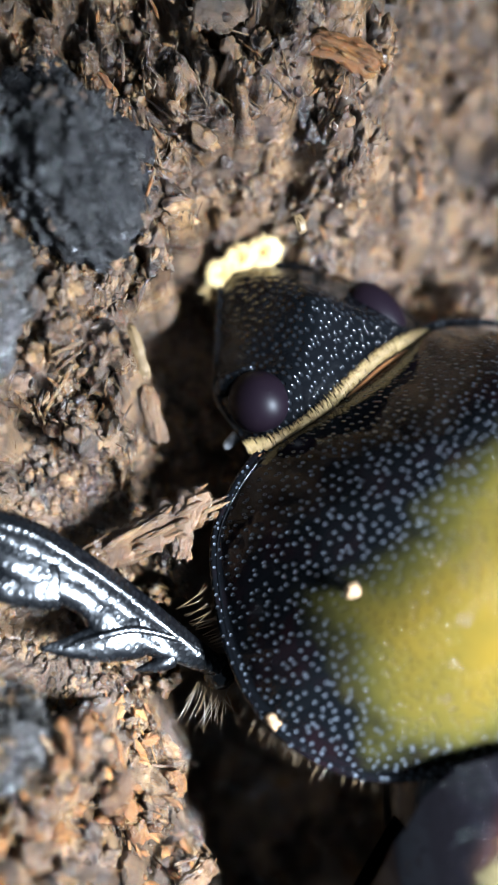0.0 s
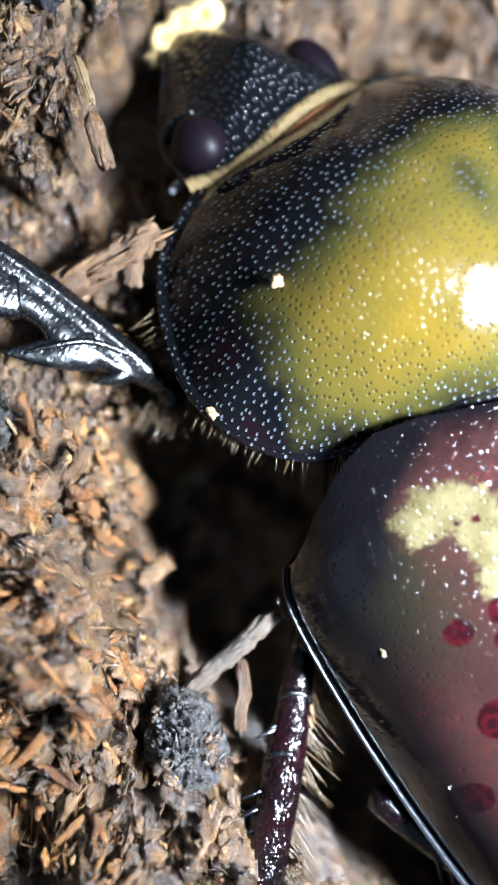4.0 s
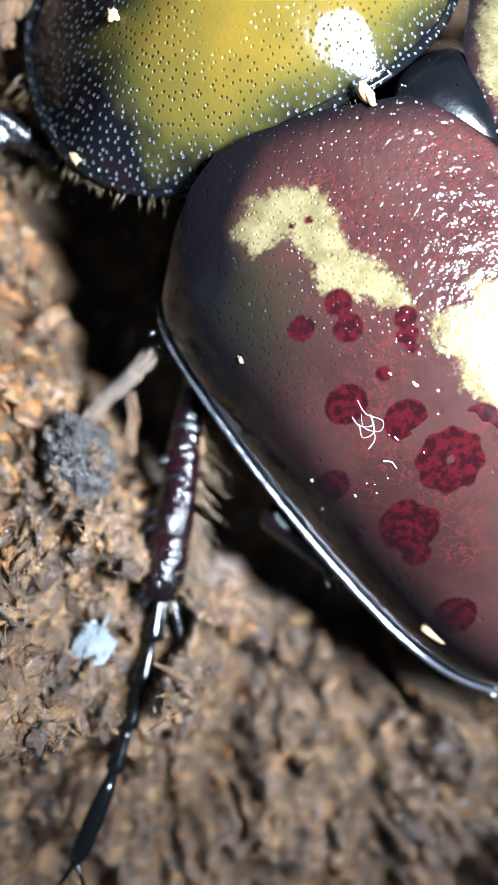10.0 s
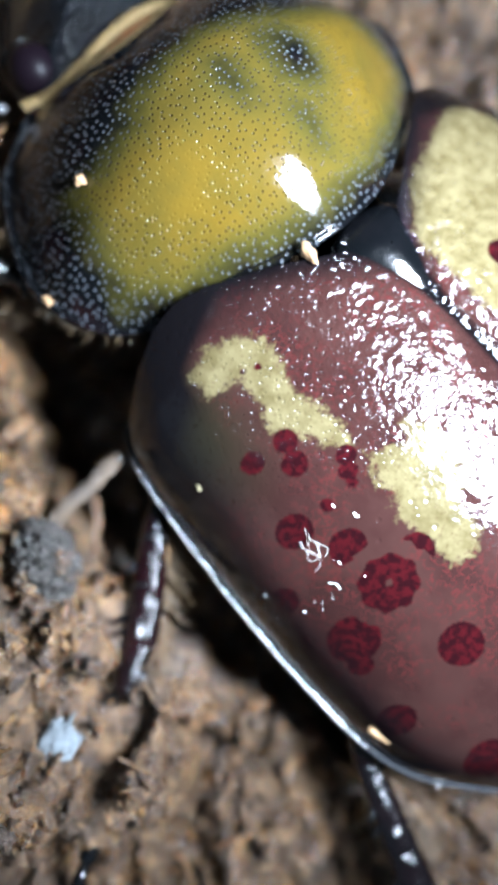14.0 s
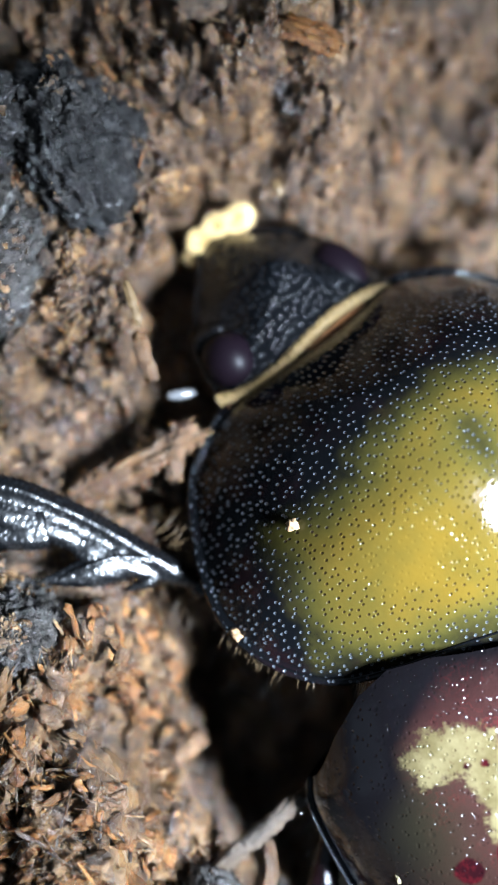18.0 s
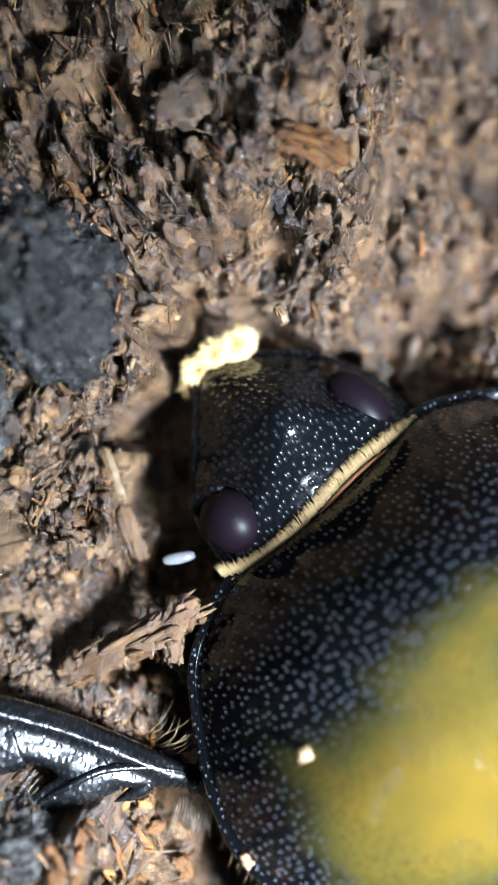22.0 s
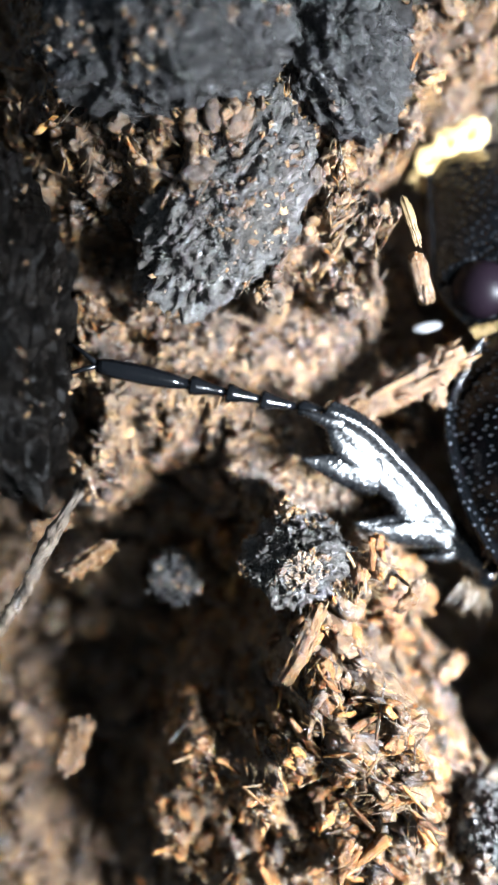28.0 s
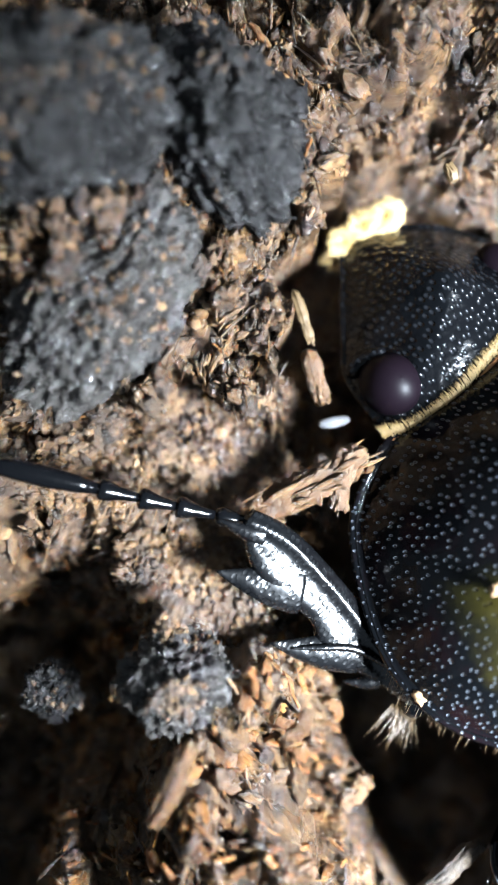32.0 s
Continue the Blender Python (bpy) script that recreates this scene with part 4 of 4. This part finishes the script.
def rough_height(x, y):
    """Clumps a few millimetres across with torn, deep gaps between them."""
    p = Vector((x, y, 3.7))
    coarse = 2.6 * min(0.0, noise.noise(p * 0.28) - 0.05) * min(1.0, max(0.0, (x + 6) / 4))
    ridge = noise.noise(Vector((x * 0.75, y * 0.32, 8.1))) if y > 8 else noise.noise(Vector((x * 0.5, y * 0.5, 8.1)))
    warp = 0.35 * noise.noise(p * 1.1 + Vector((5, 1, 0)))
    gap = abs(noise.noise(p * 0.42 + Vector((3 + warp, 7 - warp, 0))))
    clump = -1.7 * max(0.0, 1 - gap / 0.10)
    far = min(1.0, max(0.0, (-1 - y) / 5, (x + 3.5) / 4))
    big = far * (3.4 * noise.noise(Vector((x * 0.30, y * 0.17, 2.2))) - 3.5 * max(0.0, noise.noise(p * 0.24 + Vector((1, 4, 0))) - 0.12))
    return 0.7 + coarse + clump + big - 2.0 * max(0.0, ridge - 0.08) + 1.2 * noise.fractal(p * 0.40, 1.0, 2.1, 4) + 0.6 * noise.noise(p * 1.3) + 0.3 * noise.noise(p * 2.9) - 1.3 * max(0.0, noise.noise(p * 0.75 + Vector((9, 2, 0))))


def torn_height(x, y):
    """The fine relief of the sheet: ragged fibres and pores well below a millimetre."""
    p = Vector((x, y, 1.3))
    bend = 0.9 * noise.noise(p * 0.45)
    q = Vector((x * 1.7 + bend, y * 0.65 - bend, 4.4)) if y > 8 else Vector((x * 1.1 + bend, y * 1.0 - bend, 4.4))
    return (0.42 if y > 8 else 0.6) * (noise.ridged_multi_fractal(q, 0.8, 2.1, 4, 0.95, 2.0) - 1.0) + 0.22 * noise.fractal(p * 3.3, 0.8, 2.1, 3)


def ground_sheet():
    n = 600
    q = np.linspace(-1, 1, n)
    q = 36 * q + 150 * np.sign(q) * np.clip(np.abs(q) - 0.8, 0, 1) ** 2 * 20 + 2e6 * np.sign(q) * np.clip(np.abs(q) - 0.95, 0, 1) ** 2
    X, Y = np.meshgrid(q - 5, q + 8, indexing="ij")
    rough = np.array([rough_height(a, b) + torn_height(a, b) for a, b in zip(X.ravel(), Y.ravel())]).reshape(n, n)
    v = np.stack([X, Y, np.minimum(ground_height(X, Y) + rough - 0.1, hollow(X, Y) - 0.1 + 0.9 * np.clip(rough, -2.5, 0.1))], -1).reshape(-1, 3)
    return mesh_of("ground", v, grid_faces(n, n), WOOD)


ground = thing("ground", ground_sheet(), "slope of damp dark brown rotten wood crumbs", "ground", kind="structure")
rng = np.random.default_rng(21)


def lump_shapes(count, rings=9, sides=12, frayed=0.0):
    """A few knobbly crumb shapes about 1 across."""
    shapes = []
    for k in range(count):
        v, f = ball((0, 0, 0), (0.5, 0.5, 0.5), rings, sides)
        r = [1 + 0.55 * noise.fractal(Vector(p) * 3.2 + Vector((k * 7.0, 0, 0)), 1.0, 2.0, 3) + frayed * noise.noise(Vector((p[0] * 14, p[1] * 5, p[2] * 14 + k))) for p in v]
        shapes.append((v * np.array(r)[:, None], f))
    return shapes


def shard_shapes(count, rings, sides, blunt):
    """A few irregular splinter or crumb shapes about 1 long along y."""
    shapes = []
    for _ in range(count):
        v = []
        for i in range(rings):
            f = i / (rings - 1)
            r = (math.sin(math.pi * (0.12 + 0.76 * f)) ** blunt) * rng.uniform(0.65, 1.25)
            off = rng.normal(0, 0.10, 2)
            for j in range(sides):
                a = 2 * math.pi * (j + rng.uniform(-0.3, 0.3)) / sides
                k = r * rng.uniform(0.6, 1.25)
                v.append((0.5 * k * math.cos(a) + off[0], f - 0.5 + rng.normal(0, 0.04), 0.5 * k * math.sin(a) + off[1]))
        faces = grid_faces(rings, sides, True) + [tuple(range(sides))[::-1], tuple(range((rings - 1) * sides, rings * sides))]
        shapes.append((np.array(v), faces))
    return shapes


def scatter(places, sizes, turns, shapes, name, mat, smooth=True):
    """Many crumbs as one mesh. sizes: width, length, height; turns: yaw and pitch in radians."""
    verts, faces, base = [], [], 0
    for k, (p, s, (yaw, tip, roll)) in enumerate(zip(places, sizes, turns)):
        v, f = shapes[k % len(shapes)]
        q = v * s
        cr, sr, ct, st, cy, sy = math.cos(roll), math.sin(roll), math.cos(tip), math.sin(tip), math.cos(yaw), math.sin(yaw)
        x, z = q[:, 0] * cr + q[:, 2] * sr, -q[:, 0] * sr + q[:, 2] * cr
        y, z = q[:, 1] * ct - z * st, q[:, 1] * st + z * ct
        verts.append(np.column_stack([x * cy - y * sy + p[0], x * sy + y * cy + p[1], z + p[2]]))
        faces += [tuple(i + base for i in face) for face in f]
        base += len(v)
    return mesh_of(name, np.vstack(verts), faces, mat, smooth)


def crumbs(n, lo, hi, thin, seed, shapes, name, mat, lift, upright=0.5, area=((-29, 12), (-16, 37)), fibres=True):
    g = np.random.default_rng(seed)
    x, y = g.uniform(*area[0], 3 * n), g.uniform(*area[1], 3 * n)
    size = lo * (hi / lo) ** g.random(3 * n)
    limit = hollow(x, y)
    ok = np.flatnonzero(limit > -17)[:n]
    x, y, size, limit = x[ok], y[ok], size[ok], limit[ok]
    n = len(x)
    z = ground_height(x, y) + np.array([rough_height(a, b) for a, b in zip(x, y)]) - 0.25 + size * lift * g.uniform(0.2, 1.0, n)
    z = np.minimum(z, limit + 0.1 - size * 0.3)
    w = size * g.uniform(*thin, n)
    drift = np.array([2.4 * noise.noise(Vector((a * 0.22, b * 0.22, 5.5))) for a, b in zip(x, y)])
    yaw = np.where(fibres & (y > 8) & (x > -16), 0.1 + 0.4 * drift, 0.8 + 1.5 * drift) + g.normal(0, 0.5, n)
    return scatter(np.column_stack([x, y, z]), np.column_stack([w, size, w * g.uniform(0.55, 1.0, n)]), np.column_stack([yaw, g.normal(0, upright, n), g.uniform(0, math.pi, n)]), shapes, name, mat)


SHARDS = shard_shapes(14, 6, 6, 0.5)
LUMPS = lump_shapes(14, 9, 13, 0.22)
SMALL_LUMPS = lump_shapes(12, 7, 9, 0.25)
STICKS = shard_shapes(10, 4, 5, 0.25)
GRITS = shard_shapes(8, 3, 4, 0.9)
LOOSE = "loose crumbs and fibres of brown rotten wood"
thing("wood_crumbs", crumbs(1300, 0.3, 1.1, (0.45, 0.8), 31, LUMPS, "wood_crumbs", WOOD, 0.3), LOOSE, "wood crumbs", kind="stuff")
thing("wood_fibres", crumbs(4200, 0.3, 1.3, (0.06, 0.16), 32, SHARDS, "wood_fibres", WOOD, 0.6, 0.6), LOOSE, "wood fibres", kind="stuff")
thing("wood_grit", crumbs(15000, 0.08, 0.35, (0.5, 1.0), 33, GRITS, "wood_grit", WOOD, 2.6, 0.8), "fine grit of brown rotten wood", "wood grit", kind="stuff")
thing("pale_fibres", crumbs(1400, 0.25, 1.0, (0.10, 0.3), 34, SHARDS, "pale_fibres", FIBRE_WOOD, 1.0, 0.6), "scattered pale orange wood fibres", "wood fibres", kind="stuff")
thing("pale_fibres", crumbs(150, 0.4, 1.8, (0.16, 0.34), 35, STICKS, "pale_fibres", FIBRE_WOOD, 0.8, 0.9, ((-19.5, -8), (-3, 10))), "upright orange wood fibres on the crumb heap", "wood fibres", kind="stuff")
thing("wood_crumbs", crumbs(1500, 0.22, 0.7, (0.45, 0.95), 36, SMALL_LUMPS, "wood_crumbs", WOOD, 0.5, 0.5, ((-19, -2), (9, 31))), LOOSE, "wood crumbs", kind="stuff")
thing("wood_crumbs", crumbs(1500, 0.2, 0.6, (0.45, 0.95), 37, SMALL_LUMPS, "wood_crumbs", WOOD, 0.5, 0.6, ((-22, -7), (9, 24))), LOOSE, "wood crumbs", kind="stuff")
FUZZ = shard_shapes(8, 4, 3, 0.4)
thing("wood_fuzz", crumbs(17000, 0.2, 0.8, (0.05, 0.11), 38, FUZZ, "wood_fuzz", WOOD, 1.2, 0.6), "fine torn fibres of brown rotten wood", "wood fibres", kind="stuff")
thing("orange_crumbs", crumbs(900, 0.2, 1.2, (0.3, 0.7), 39, LUMPS, "orange_crumbs", FIBRE_WOOD, 0.25, 0.6, ((-19.5, -8), (-4, 10))), "heaped orange-brown crumbs of rotten wood", "wood crumbs", kind="stuff")
thing("orange_fuzz", crumbs(4200, 0.15, 0.8, (0.04, 0.10), 40, FUZZ, "orange_fuzz", FIBRE_WOOD, 0.5, 0.6, ((-19.5, -8), (-4, 10))), "torn orange fibres on the crumb heap", "wood fibres", kind="stuff")


def loose_pieces(n, shapes, name, lo, hi, thin, seed, areas):
    """Single pieces on the ground's surface, each a part of it; alike pieces share a mesh."""
    g = np.random.default_rng(seed)
    meshes = [mesh_of(name, v, f, WOOD_PIECE) for v, f in shapes]
    made = 0
    while made < n:
        (xa, xb), (ya, yb) = areas[made % len(areas)]
        x, y, size = g.uniform(xa, xb), g.uniform(ya, yb), lo * (hi / lo) ** g.random()
        top = float(hollow(np.array([x]), np.array([y]))[0])
        z = ground_height(x, y) + rough_height(x, y) - 0.1 + 0.15 * size
        if z > top - 0.3 * size:
            continue
        w = size * g.uniform(*thin)
        m = pose(x * MM, y * MM, z * MM, math.degrees(g.normal(0, 0.4)), math.degrees(g.uniform(0, math.pi)), math.degrees(0.1 + 0.9 * noise.noise(Vector((x * 0.22, y * 0.22, 5.5))) + g.normal(0, 0.5)))
        part(name, meshes[made % len(meshes)], ground, m=m @ Matrix.Diagonal((w, size, w * g.uniform(0.5, 0.9), 1)))
        made += 1


NEAR_STRETCHES = (((-13, -2), (17, 31)), ((-14, -7), (-4, 10)), ((-20, -8), (12, 24)), ((-9, -2), (-12, -2)))
loose_pieces(280, LUMPS, "crumb", 0.45, 1.15, (0.45, 0.8), 71, NEAR_STRETCHES)
loose_pieces(280, SHARDS, "fibre", 0.6, 1.8, (0.06, 0.15), 72, NEAR_STRETCHES)


# ---- clods, sticks and splinters ----
def clod(centre, size, seed, turn=0.0, sharp=0.17):
    """An irregular lump of dark, crumbly earth."""
    g = Vector((seed * 3.1, seed * 1.7, 0))
    nu, nv = 70, 110
    v = []
    for i in range(nu):
        a = math.pi * i / (nu - 1)
        for j in range(nv):
            b = 2 * math.pi * j / nv
            d = Vector((math.sin(a) * math.cos(b), math.sin(a) * math.sin(b), math.cos(a)))
            r = 1 + sharp * noise.fractal(d * 1.3 + g, 1.0, 2.0, 3) + 0.15 * noise.fractal(d * 5 + g, 0.7, 2.0, 6)
            v.append((d.x * r * size[0], d.y * r * size[1], d.z * r * size[2]))
    v = np.array(v)
    c, s = math.cos(turn), math.sin(turn)
    v = np.column_stack([v[:, 0] * c - v[:, 1] * s, v[:, 0] * s + v[:, 1] * c, v[:, 2]]) + centre
    return v, grid_faces(nu, nv, True)


def speckle(verts, n, seed, lo, hi, shapes, mat, patchy=False):
    """Crumbs stuck on the upper side of a lump."""
    g = np.random.default_rng(seed)
    top = verts[verts[:, 2] > np.median(verts[:, 2])]
    if patchy:
        top = top[[noise.noise(Vector(p) * 0.55 + Vector((seed, 0, 0))) > 0.05 for p in top]]
    pick = top[g.integers(0, len(top), n)]
    size = lo * (hi / lo) ** g.random(n)
    w = size * g.uniform(0.45, 0.9, n)
    return scatter(pick, np.column_stack([w, size, w * 0.6]), np.column_stack([g.uniform(0, 3.1, n), g.normal(0, 0.5, n), g.uniform(0, 3.1, n)]), shapes, "crumb_crust", mat)


CLODS = [("grey clod dotted with orange wood crumbs", (-16.7, 20.6, -2.9), (2.2, 3.7, 2.0), 3, -0.55, 120),
         ("large brown-grey clod darkened as if in shade, with a crumbly top", (-18.4, 25.6, -1.6), (3.7, 2.6, 3.2), 5, 0.25, 150),
         ("blue-grey clod darkened as if in shade, lying beside the beetle's head", (-13.3, 26.2, -3.4), (2.3, 3.0, 2.6), 8, 0.5, 40),
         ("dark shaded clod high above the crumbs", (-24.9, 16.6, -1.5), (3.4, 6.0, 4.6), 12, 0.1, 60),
         ("small brown-grey clod on the crumb heap", (-13.9, 9.2, -3.2), (1.7, 1.4, 1.5), 15, 0.3, 140),
         ("small brown-black clod inside the dark hollow", (-18.2, 7.9, -5.6), (0.8, 0.9, 1.0), 19, 0.4, 40),
         ("grey crumbly clod at the edge of the hollow", (-6.4, -0.6, -4.6), (1.2, 1.5, 1.5), 17, 0.3, 90)]
for label, centre, size, seed, turn, n in CLODS:
    v, f = clod(centre, size, seed, turn, 0.32 if max(size) < 2 else 0.17)
    # dark and shaded in a label choose the colours with shade put in
    ob = thing("clod", mesh_of("clod", v, f, SHADE_BLACK_CLOD if "shaded" in label else SHADE_DARK_CLOD if "dark" in label else CLOD), label, "clod", group="dark clods")
    part("crumb_crust", speckle(v, n * 3, seed, 0.05, 0.42, SMALL_LUMPS, WOOD, True), ob, "patches of orange wood crumbs")
    part("clod_grain", speckle(v, 1500, seed + 50, 0.05, 0.32, GRITS + FUZZ, ob.data.materials[0]), ob)


def splinter(path, width, height, seed, ragged=0.13):
    """A broken sliver of wood: a grooved core with torn ends and loose fibres along it."""
    g = np.random.default_rng(seed)
    n, sides = 40, 18
    line = spline(path, n)
    way = np.gradient(line, axis=0)
    v, f = tube(line, width, sides, height)
    m = n * sides
    t = np.repeat(np.linspace(0, 1, n), sides)
    core = np.repeat(line, sides, 0)
    k = np.tile(g.uniform(0.55, 1.3, sides), n) * (1 + 2.0 * ragged * np.array([noise.fractal(Vector(p) * 3.0 + Vector((seed, 0, 0)), 1.0, 2.0, 4) for p in v[:m]]))
    taper = np.clip((np.abs(t - 0.5) * 2 - np.tile(g.uniform(0.55, 0.95, sides), n)) / 0.3, 0, 1)
    shape = core + (v[:m] - core) * (k * (1 - 0.75 * taper))[:, None]
    v[:m] = shape + np.repeat(way, sides, 0) * (np.tile(g.uniform(-3, 3, sides), n) * (np.abs(t - 0.5) > 0.45))[:, None]
    pieces = []
    for _ in range(int(10 + 14 * width / 0.5)):
        i = g.integers(2, n - 6)
        j = min(n - 1, i + g.integers(4, 14))
        off = g.normal(0, 1, 3)
        off = off / np.linalg.norm(off) * width * 0.85
        off[2] = abs(off[2]) * height
        run = np.linspace(line[i] + off, line[j] + off * g.uniform(0.8, 1.5), 5)
        pieces.append(tube(run, width * g.uniform(0.08, 0.2) * np.array([0.3, 1, 1.1, 0.8, 0.2]), 5))
    return (v, f), joined(pieces)


def torn(name, mat, label, category, *shape, **more):
    core, loose = splinter(*shape)
    ob = thing(name, mesh_of(name, *core, mat), label, category, **more)
    tagged(part("fibre_fuzz", mesh_of("fibre_fuzz", *loose, mat), ob), "loose fibres torn from the wood", kind="stuff")


torn("wood_splinter", SPLINTER, "orange-brown wood splinter lying beside the beetle's shield", "wood splinter", [(-12.9, 13.6, -5.9), (-11, 14.7, -5.3), (-9.3, 15.7, -4.9), (-8.2, 16.4, -4.7)], 0.62, 0.6, 3, 0.26)
torn("wood_splinter", SPLINTER, "small broken spur of orange-brown wood", "wood splinter", [(-9.05, 15.3, -4.9), (-8.95, 14.9, -4.95), (-9.0, 14.5, -5.0)], 0.28, 0.7, 4)
torn("twig", TWIG, "grey-brown broken twig jutting over the dark hollow", "twig", [(-6.6, 0.6, -5.6), (-5.4, 1.7, -5.3), (-4.4, 2.6, -5.4), (-3.55, 3.5, -5.5)], 0.34, 0.7, 6)
torn("bark_strip", SPLINTER, "orange strip of bark hanging from a twig", "bark strip", [(-4.6, 1.9, -5.4), (-4.45, 1.0, -5.2), (-4.55, 0.2, -5.1), (-4.5, -0.4, -5.2)], 0.20, 0.6, 7)
torn("stick", TWIG, "thin grey-brown stick over the dark hollow", "stick", [(-21.1, 11.1, -1.9), (-22.2, 9.0, -2.0), (-23.0, 7.4, -2.2), (-24.0, 6.1, -2.3), (-26.5, 4.0, -2.8)], 0.22, 0.8, 9, 0.4)
torn("straw", STRAW, "short straw-yellow stalk standing among crumbs", "straw", [(-10.95, 21.2, -2.6), (-10.6, 20.3, -2.6), (-10.35, 19.7, -2.7)], 0.15, 0.8, 11)
torn("straw", SPLINTER, "bent orange-brown stalk among crumbs", "straw", [(-10.4, 19.5, -2.9), (-10.1, 18.6, -3.0), (-9.8, 17.9, -3.3)], 0.24, 0.7, 12)
torn("wood_flake", FIBRE_WOOD, "pale curled flake of wood on the slope", "wood flake", [(-6.2, 30.6, -2.2), (-5.1, 30.2, -2.0), (-4.1, 29.7, -1.9)], 0.42, 0.35, 13)
torn("wood_flake", WOOD, "long brown flake of wood on the slope", "wood flake", [(-9.9, 31.9, -3.0), (-9.0, 31.9, -2.9), (-7.6, 33.2, -3.1)], 0.7, 0.3, 14)
torn("bark_chip", CHIP, "blue-grey chip of bark beside the middle leg", "bark chip", [(-6.5, -8.6, -3.8), (-5.9, -7.5, -3.5), (-5.3, -6.6, -3.6)], 0.6, 0.22, 15, 0.04)
torn("seed_speck", STRAW, "bright yellow speck beside the beetle's head", "seed speck", [(-6.1, 26.1, -5.0), (-5.9, 25.8, -4.9), (-5.8, 25.5, -5.0)], 0.17, 0.9, 16)
for k, (a, b, w) in enumerate([((-14.2, 5.6, -1.1), (-13.2, 8.2, -0.6), 0.28), ((-11.5, 3.6, -2.0), (-9.4, 4.2, -2.2), 0.35), ((-14.9, 12.3, 0.0), (-14.2, 12.8, 0.9), 0.16),
                               ((-10.5, 7.6, -2.6), (-9.8, 8.8, -2.1), 0.25), ((-7.3, 5.2, -6.4), (-8.3, 4.4, -5.8), 0.3), ((-21.4, 2.4, -5.5), (-21.8, 1.0, -4.2), 0.45), ((-23.0, 9.6, -3.4), (-21.6, 10.2, -3.2), 0.4), ((-20.2, 9.3, -4.0), (-21.9, 8.0, -4.4), 0.35)]):
    torn("wood_sliver", SPLINTER, "ragged orange-brown sliver of wood", "wood sliver", [a, tuple((np.array(a) + b) / 2 + (0.1, 0, 0.1)), b], w, 0.5, 30 + k, 0.2, group="wood slivers")


# seconds, knee x and y in millimetres, and the shin's turn in degrees, in the beetle's space
FRONT_LEG_ROWS = ((0, -9.2, 11.4, 113), (2.5, -9.2, 11.4, 112.5), (5, -9.1, 11.4, 112), (10, -9.1, 11.5, 113), (15.5, -9.1, 11.7, 116), (17.5, -9.1, 11.8, 118), (20, -9.2, 11.6, 119.5),
                  (23, -9.4, 11.8, 120.5), (24.5, -9.4, 11.7, 117), (26.5, -9.2, 11.2, 110), (27, -9.1, 11.1, 109), (27.5, -9.2, 10.3, 102), (28, -9.35, 9.4, 97), (29, -9.35, 9.2, 93),
                  (30, -9.35, 9.0, 91), (31, -9.35, 8.8, 90), (32, -9.1, 8.6, 94))
TARSUS_TURNS = (150, 150, 150, 150, 150, 150, 150, 150, 148, 145, 143, 137, 128, 115, 113.5, 117, 127)
TARSUS_PITCHES = (8, 8, 8, 8, 8, 8, 8, 8, 6, 2, 0, -2, -4, -9, -11, -11, -9)
HIND_LEG_ROWS = ((0, -12.4, -4.8, -8.6, 286), (10.3, -12.4, -4.8, -8.6, 284), (10.7, -12.45, -4.7, -8.6, 276), (11.0, -12.45, -4.8, -8.6, 271), (11.2, -12.4, -4.9, -8.6, 267), (11.5, -12.4, -5.0, -8.7, 261), (11.8, -12.3, -5.1, -8.8, 252),
                 (12.0, -12.3, -5.3, -8.8, 245), (12.4, -12.4, -5.8, -8.8, 236), (12.8, -12.5, -6.4, -8.8, 232), (13.0, -12.6, -7.0, -8.8, 231), (13.5, -12.5, -10.0, -8.8, 240),
                 (14.0, -12.2, -12.0, -8.8, 248), (14.5, -12.0, -13.6, -8.8, 252), (15.5, -12.0, -14.2, -8.8, 254), (32, -12.0, -14.2, -8.8, 254))
PALP_ROWS = ((0, -3.6, 17.0, 40), (4.5, -3.6, 17.0, 40), (9, -4.3, 17.1, 15), (13, -4.65, 17.25, 0), (32, -4.65, 17.25, 0))


def motions():
    walk(beetle, [(t, Matrix.Translation((x * MM, y * MM, z * MM)) @ pose(0, 0, 0, a, b, c) @ BEETLE_POSE) for t, x, y, z, a, b, c in BODY_ROWS])
    # the fore leg: seconds, knee x and y, the turn of the shin in degrees
    walk(front_leg, [(t, pose(x * MM, y * MM, -7.9 * MM, 0, -16, a)) for t, x, y, a in FRONT_LEG_ROWS])
    walk(front_tarsus, [(t, pose((x + 8.2 * math.cos(radians(a))) * MM, (y + 8.2 * math.sin(radians(a))) * MM, -5.8 * MM, 0, c, b)) for (t, x, y, a), b, c in zip(FRONT_LEG_ROWS, TARSUS_TURNS, TARSUS_PITCHES)])
    walk(hind_leg, [(t, pose(x * MM, y * MM, z * MM, 0, 2, a)) for t, x, y, z, a in HIND_LEG_ROWS])
    walk(palp, [(t, pose(x * MM, y * MM, -7.0 * MM, 0, 0, a)) for t, x, y, a in PALP_ROWS])


motions()
